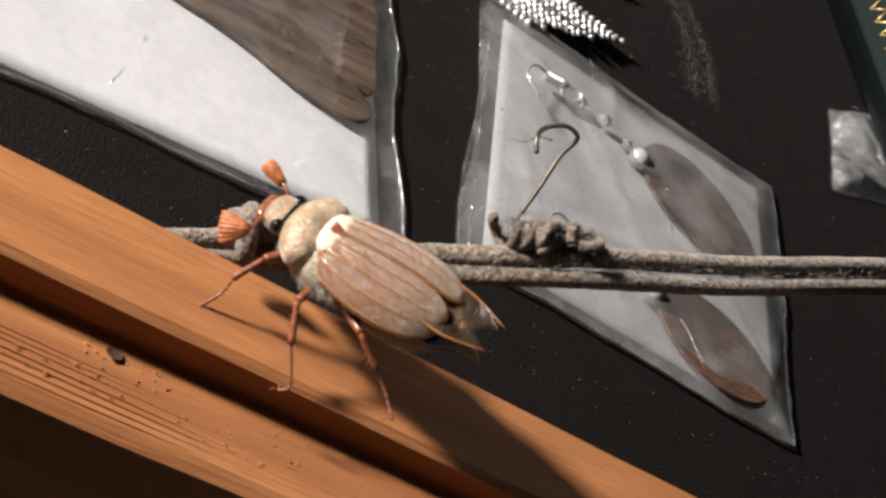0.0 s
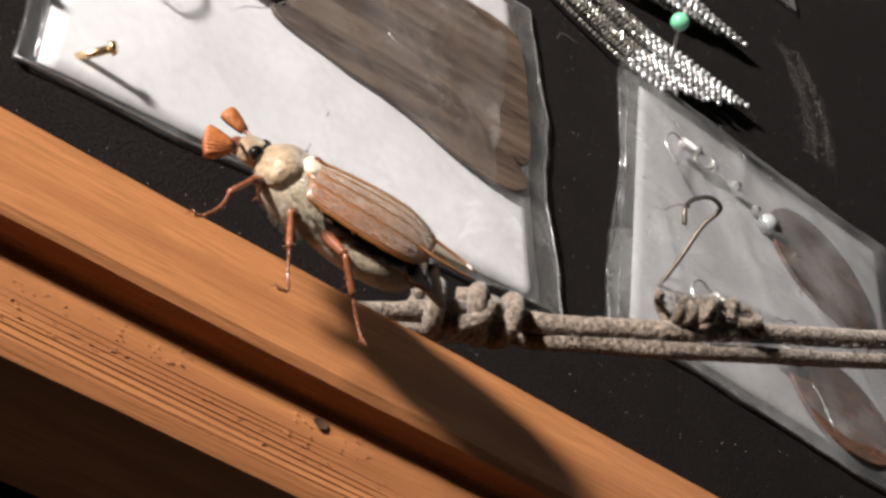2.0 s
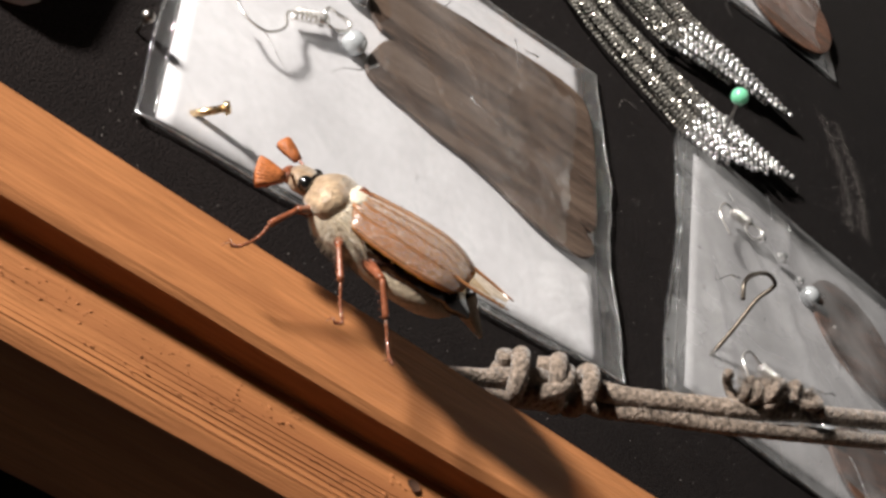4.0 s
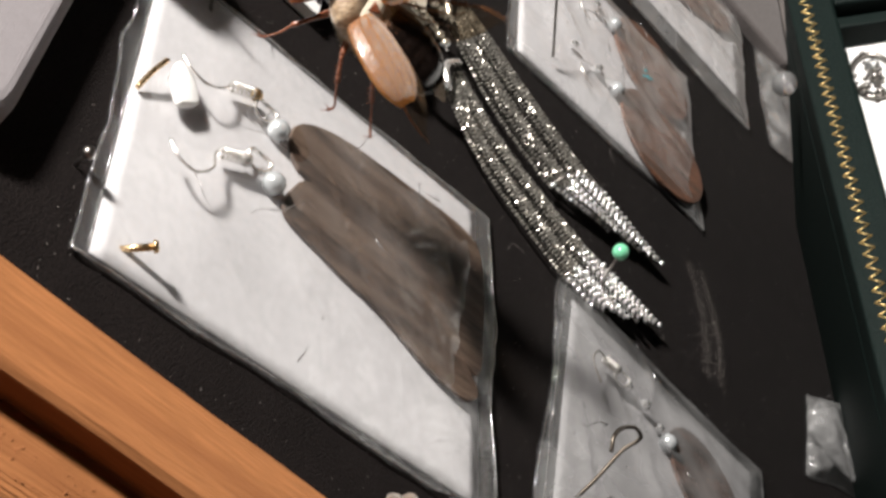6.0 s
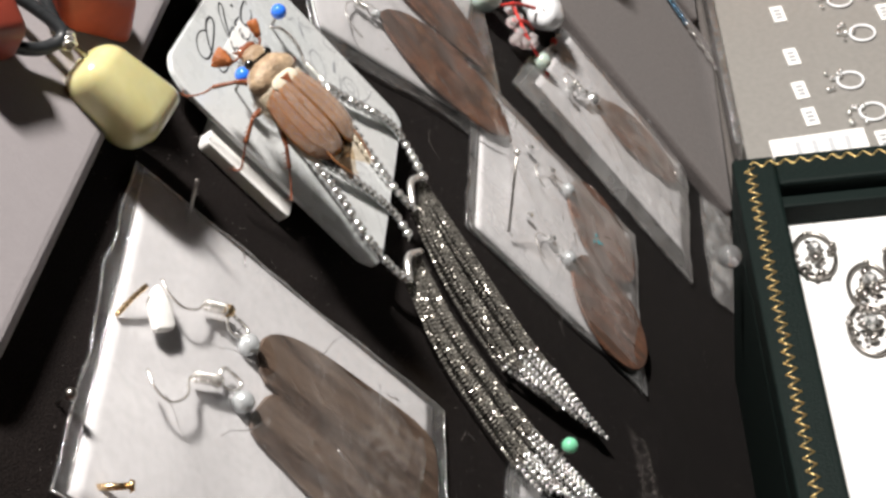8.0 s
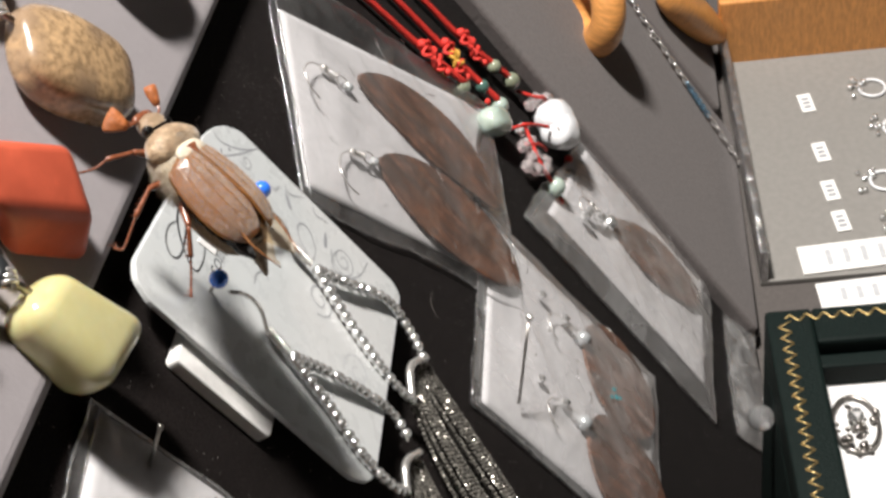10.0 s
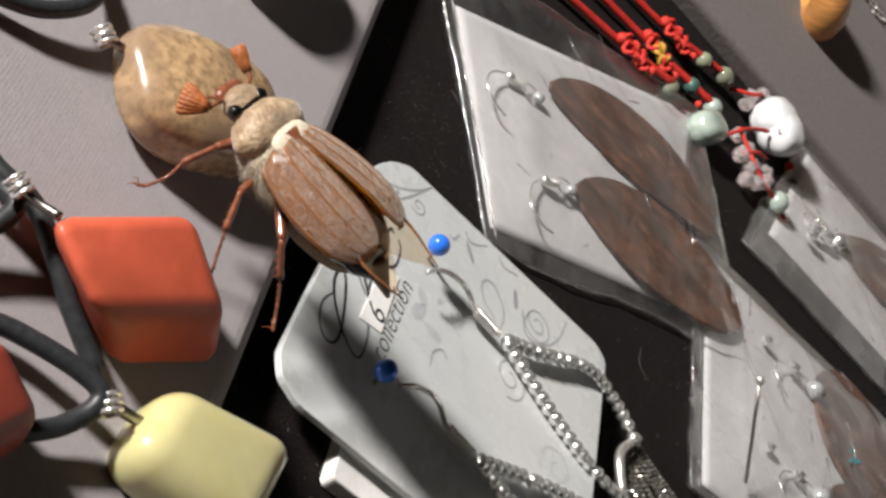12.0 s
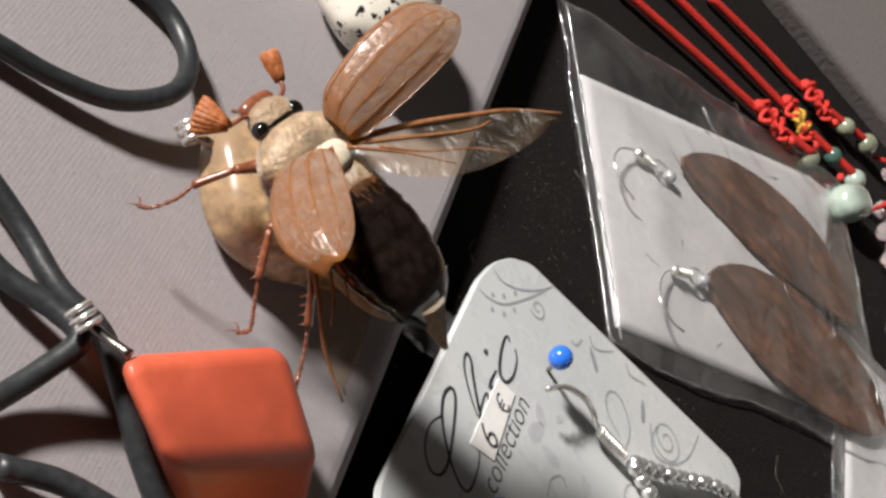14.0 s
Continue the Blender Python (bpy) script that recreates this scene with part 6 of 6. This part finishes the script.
        for k in range(7):
            bm = bmesh.new()
            a = radians((k - 3) * fan)
            d = ahead * math.cos(a) + across * math.sin(a)
            nrm = axis.cross(d)
            start = root + across * (k - 3) * 0.13
            vs = []
            for f, h in ((0, 0.12), (0.25, 0.24), (0.6, 0.40), (0.9, 0.38), (1.0, 0.2)):
                c = start + d * (3.5 if side > 0 else 3.2) * f
                vs.append([bm.verts.new(mm(*p(*(c + nrm * h * u + axis * (0.55 if side > 0 else 0.40) * v * (0.5 + 0.5 * f))))) for u, v in ((1, 1), (-1, 1), (-1, -1), (1, -1))])
            for r1, r2 in zip(vs, vs[1:]):
                for j in range(4):
                    bm.faces.new((r1[j], r1[(j + 1) % 4], r2[(j + 1) % 4], r2[j]))
            bm.faces.new(vs[0])
            bm.faces.new(vs[-1])
            bmesh.ops.recalc_face_normals(bm, faces=bm.faces)
            add("club_blade", bm, M_CLUB, antenna, "thin orange fan blade")
        # palps
        bm = bmesh.new()
        tube(bm, [p(12.4, 0.9 * side, 3.2), p(13.4, 1.1 * side, 2.4), p(13.8, 0.9 * side, 1.6)], 0.2, 5, 3)
        add("palp", bm, M_CHITIN_RED, head)
    # legs: each with thigh, shin and a hooked foot
    legs = {"fore": [(7.4, 3.0, 3.0), (8.8, 6.0, 3.4), (10.4, 9.4, 1.6), (10.6, 11.0, 0.2), (11.6, 13.0, -0.9), (12.4, 13.6, -1.2)],
            "middle": [(2.8, 4.0, 2.2), (2.6, 7.4, 2.6), (0.2, 10.6, 0.0), (-1.2, 11.8, -2.0), (-2.4, 13.2, -3.2), (-1.8, 14.2, -3.4)],
            "hind": [(-1.2, 4.0, 2.0), (-4.4, 6.8, 2.4), (-7.6, 8.2, -0.6), (-9.2, 9.0, -2.2), (-10.8, 10.4, -3.2), (-11.6, 11.4, -3.2)]}
    tucked = {"fore": [(7.2, 2.8, 2.8), (8.8, 4.8, 2.4), (8.6, 6.6, 0.6), (8.0, 7.4, -0.6), (7.4, 8.6, -1.4), (7.2, 9.4, -1.6)],
              "middle": [(2.8, 3.8, 2.0), (2.8, 6.0, 1.6), (1.2, 7.8, -0.6), (0.4, 8.6, -2.0), (-0.8, 9.8, -3.0), (-0.6, 10.6, -3.2)],
              "hind": [(-1.2, 3.8, 1.8), (-3.8, 5.6, 1.6), (-6.6, 6.6, -0.8), (-8.0, 7.2, -2.2), (-9.6, 8.2, -3.0), (-10.4, 9.0, -3.2)]}
    moving = {}
    for which in legs:
        for side in (1, -1):
            pts = legs[which] if side > 0 else tucked[which]
            hip = pts[0]
            bm = bmesh.new()
            q = [((x - hip[0]) * BS, (y - hip[1]) * side * BS, (z - hip[2]) * BS) for x, y, z in pts]
            tube(bm, [q[0], tuple((a + b) / 2 for a, b in zip(q[0], q[1])), q[1]], 0.8 * BS, 8, 4, taper=0.42)
            leg = part("leg", bm, M_CHITIN_RED, ob, "red-brown spiny leg", m=Matrix.Translation(mm(hip[0] * BS, hip[1] * side * BS, hip[2] * BS)))
            bm = bmesh.new()
            tube(bm, [q[1], tuple((a + b) / 2 for a, b in zip(q[1], q[2])), q[2]], 0.34 * BS, 8, 4, taper=0.4)
            for k in range(4):
                f = 0.3 + 0.2 * k
                c = tuple(a + (b - a) * f for a, b in zip(q[1], q[2]))
                tube(bm, [c, (c[0] + 0.3, c[1] + 0.75 * side, c[2] - 0.45)], 0.13, 4, taper=0.03)
            part("shin", bm, M_CHITIN_RED, leg, "spined shin")
            bm = bmesh.new()
            line = smooth_line(q[2:], 3)
            for k, c in enumerate(line):
                c = c * 1000
                ball(bm, c.x, c.y, c.z, 0.21 * BS, 7, 5, scale=(1.3, 1.3, 1))
            tube(bm, q[2:], 0.17 * BS, 6, 4)
            e = q[-1]
            for s in (1, -1):
                tube(bm, [e, (e[0] + 0.5, e[1] + 0.4 * s, e[2] + 0.2), (e[0] + 0.9, e[1] + 0.6 * s, e[2] - 0.4)], 0.1, 4, 3, taper=0.03)
            part("foot", bm, M_CHITIN_RED, leg, "beaded foot with claws")
            moving[(which, side)] = (leg, hip)
    cases, wings = {}, {}
    for side in (1, -1):
        hinge = Matrix.Translation(mm(*p(4.4, 2.6 * side, 6.9)))
        case = part("wing_case", shell(side), M_ELYTRON, ob, "ribbed tan-brown wing case with pale powder", m=hinge)
        for w, r in ((0.02, 0.09), (0.26, 0.026), (0.52, 0.026), (0.78, 0.026), (0.985, 0.11)):
            bm = bmesh.new()
            line = [shell_point(0.06 + (0.90 if w in (0.02, 0.985) else 0.82) * k / 16, w, side) for k in range(17)]
            tube(bm, [(a, b, c + (0.10 if r > 0.1 else 0.17)) for a, b, c in line], r * BS, 6, 3, taper=0.03)
            part("rib", bm, M_RIB, case, "smooth red-brown raised rib")
        # short whitish scales in uneven patches between the ribs
        bm = bmesh.new()
        for k in range(6600):
            f, w = rnd.uniform(0.02, 0.95), rnd.uniform(0.03, 0.97)
            if min(abs(w - c) for c in (0.0, 0.26, 0.52, 0.78, 1.0)) < 0.010 or noise.noise(Vector((f * 75, w * 30, side))) + 0.25 * noise.noise(Vector((f * 14, w * 5, side))) < -0.42:
                continue
            a, b, c = shell_point(f, w, side)
            L = rnd.uniform(0.25, 0.55)
            tube(bm, [(a, b, c + 0.06), (a - L, b + rnd.uniform(-0.1, 0.1), c + rnd.uniform(0.06, 0.16))], 0.0100, 3, taper=0.005)
        tagged(part("down", bm, M_DOWN, case, "fine whitish down on the wing case"), kind="stuff")
        cases[side] = (case, hinge)
        hinge = Matrix.Translation(mm(*p(3.2, 2.6 * side, 6.3)))
        bm = bmesh.new()
        grid = []
        n, wn = 26, 8
        for i in range(n + 1):
            s = i / n
            f, r = wing_outline(s)
            grid.append([bm.verts.new(mm(*p(-21.0 * s, side * (f + (r - f) * j / wn) * 0.9, 0.14 * math.sin(s * 9 + j) - 0.5 * s * (j / wn)))) for j in range(wn + 1)])
        for i in range(n):
            for j in range(wn):
                bm.faces.new((grid[i][j], grid[i + 1][j], grid[i + 1][j + 1], grid[i][j + 1]))
        wing = part("hind_wing", bm, M_WING, ob, "clear amber folded flight wing", m=hinge)
        bm = bmesh.new()
        sg = -side
        tube(bm, [p(0, sg * -0.4, 0.1), p(-7, sg * -1.0, 0.2), p(-13, sg * -0.9, 0.2), p(-17, sg * -0.8, 0.0), p(-21.6, sg * 0.6, -0.1)], 0.42 * BS, 6, 5, taper=0.10)
        tube(bm, [p(0, sg * 0.0, 0.1), p(-6, sg * 0.6, 0.2), p(-12, sg * 0.9, 0.1), p(-14.5, sg * 0.2, 0.1)], 0.26 * BS, 5, 5, taper=0.1)
        tube(bm, [p(0, sg * 0.3, 0.1), p(-5, sg * 2.2, 0.0), p(-9.5, sg * 4.4, -0.3)], 0.2 * BS, 5, 5, taper=0.06)
        tube(bm, [p(-3, sg * 1.0, 0.1), p(-7, sg * 2.4, -0.1), p(-12, sg * 3.0, -0.3), p(-15, sg * 4.2, -0.4)], 0.16 * BS, 5, 5, taper=0.05)
        part("vein", bm, M_AMBER_VEIN, wing, "brown wing veins")
        wings[side] = (wing, hinge)
    return ob, cases, wings, moving


# ---- build ----
build_room()
build_board()
build_pads()
build_box()
build_tray()
build_bags()
build_card()
build_tassels()
build_pins()
build_cord()
build_pendants()
build_bead_strings()
build_far_jewels()
beetle, beetle_cases, beetle_wings, beetle_legs = build_beetle()


def motions():
    # the beetle's way: seconds, place on the board in mm, turn in degrees
    rows = [
        (0.00, -51.8, 93.0, 16.0, -18.9, 18.7, 52.8),
        (0.50, -48.6, 101.9, 14.0, -10.9, 25.9, 59.1),
        (1.00, -48.7, 108.0, 14.5, -5.5, 21.8, 61.9),
        (1.50, -49.0, 118.8, 15.0, 17.0, 13.2, 67.9),
        (2.00, -49.9, 123.3, 17.0, 23.0, 11.9, 65.1),
        (3.00, -47.6, 125.4, 16.0, 20.0, 13.7, 63.6),
        (4.50, -45.1, 131.8, 14.0, 12.0, 18.8, 59.1),
        (5.00, -45.5, 132.8, 14.0, -5.7, 5.7, 57.1),
        (5.20, -42.9, 131.5, 15.0, -5.4, 5.4, 57.2),
        (5.30, -52.2, 139.7, 25.9, -7.4, 3.4, 57.1),
        (5.40, -35.4, 134.2, 35.9, -9.5, -1.6, 59.1),
        (5.50, -11.4, 137.9, 39.2, -11.5, -3.6, 61.1),
        (5.60, 0.5, 135.9, 39.1, -13.5, -5.6, 63.0),
        (5.70, 5.4, 130.2, 31.9, -17.6, -3.6, 67.0),
        (5.80, 11.3, 126.3, 26.0, -23.8, -1.7, 73.0),
        (5.90, 17.3, 125.3, 23.2, -29.9, 1.3, 77.0),
        (6.00, 26.6, 121.4, 19.0, -36.0, 3.3, 79.0),
        (6.15, 36.1, 119.8, 17.0, -45.0, 3.3, 80.0),
        (6.30, 48.3, 116.1, 14.5, -51.9, 2.2, 81.0),
        (6.50, 57.9, 112.8, 12.5, -59.2, 1.9, 82.0),
        (7.00, 54.4, 120.0, 13.0, -41.3, 10.5, 61.4),
        (8.20, 57.0, 130.8, 13.5, -29.6, 11.2, 59.6),
        (9.30, 63.4, 140.3, 15.8, -17.7, 10.8, 56.3),
        (10.00, 61.3, 151.5, 17.7, -12.2, 14.8, 55.2),
        (10.50, 64.6, 154.3, 15.4, -13.9, 7.5, 62.1),
        (11.00, 63.4, 157.9, 17.0, -13.6, 8.5, 60.0),
        (11.50, 61.8, 160.1, 18.0, -17.7, 8.4, 58.6),
        (12.00, 67.5, 160.0, 16.3, -14.6, 10.3, 60.8),
        (12.50, 67.6, 163.7, 16.9, -22.4, 4.6, 60.2),
        (13.00, 68.1, 167.0, 18.0, -19.6, 10.3, 63.8),
        (13.50, 68.3, 167.8, 18.2, -20.1, 15.2, 59.5),
        (14.00, 69.5, 170.5, 18.1, -20.0, 12.0, 60.0),
    ]
    walk(beetle, [(t, at(x, y, z, rx, ry, rz)) for t, x, y, z, rx, ry, rz in rows])

    # wing cases and flight wings: seconds, how far they are spread, lift of the right and of the left case
    spread = [(0.0, 0.0), (4.0, 0.0), (4.3, 0.02), (4.5, 0.04), (4.6, 0.14), (4.7, 0.62), (4.8, 0.97), (5.0, 1.0), (5.4, 1.0), (5.7, 1.0), (5.9, 0.9), (6.1, 0.35), (6.3, 0.05), (7.0, 0.0),
              (9.3, 0.02), (11.5, 0.04), (12.5, 0.10), (13.0, 0.11), (13.4, 0.12), (13.5, 0.14), (13.6, 0.75), (13.7, 1.0), (14.0, 1.0)]
    # turns of the open case about z, y and x, at the first and at the second take-off
    opened = {1: ((56, 44, 42), (48, 28, -6)), -1: ((84, 28, 24), (96, 22, 36))}
    unfolded = {1: ((44, 22, 30), (31, -14, 14)), -1: ((50, 22, 40), (60, 16, -18))}
    flaps = [5.2 + 0.04 * k for k in range(14)]
    for side in (1, -1):
        case, hinge = beetle_cases[side]
        crows = []
        for t, s in spread:
            rz, ry, rx = opened[side][0 if t < 9 else 1]
            rise = Matrix.Translation(mm(0.9 * s, -0.4 * side * s, 1.6 * s))
            crows.append((t, hinge @ rise @ Matrix.Rotation(radians(-rz * side * s), 4, "Z") @ Matrix.Rotation(radians(ry * s), 4, "Y") @ Matrix.Rotation(radians(rx * side * s), 4, "X")))
        walk(case, crows)
        wing, hinge = beetle_wings[side]
        wrows = []
        for t, s in sorted([r for r in spread if not 5.15 < r[0] < 5.75] + [(t, 1.0) for t in flaps]):
            rz, ry, rx = unfolded[side][0 if t < 9 else 1]
            beat = (28.0 if flaps.index(t) % 2 else -28.0) if t in flaps else 0.0
            rise = Matrix.Translation(mm(0.5 * s + (0.6 if t < 9 else 0.2) * (1 - s), 0, 0.8 * s))
            wrows.append((t, hinge @ rise @ Matrix.Rotation(radians(-rz * side * s), 4, "Z") @ Matrix.Rotation(radians(ry * s + beat), 4, "Y") @ Matrix.Rotation(radians(rx * side * s), 4, "X")))
        walk(wing, wrows)

    # legs step while it walks and hang in flight
    for k, ((which, side), (leg, hip)) in enumerate(beetle_legs.items()):
        base = Matrix.Translation(mm(hip[0] * BS, hip[1] * side * BS, hip[2] * BS))
        lrows = []
        for i in range(0, 29):
            t = i * 0.5
            phase = k * 2.1 + i * 1.9
            swing = 9.0 * math.sin(phase)
            lift = 6.0 * math.cos(phase)
            if 4.3 < t < 5.3:
                swing, lift = 2.0, 0.0
            lrows.append((t, base @ Matrix.Rotation(radians(swing * side), 4, "Z") @ Matrix.Rotation(radians(lift * side), 4, "X")))
        walk(leg, lrows)


motions()
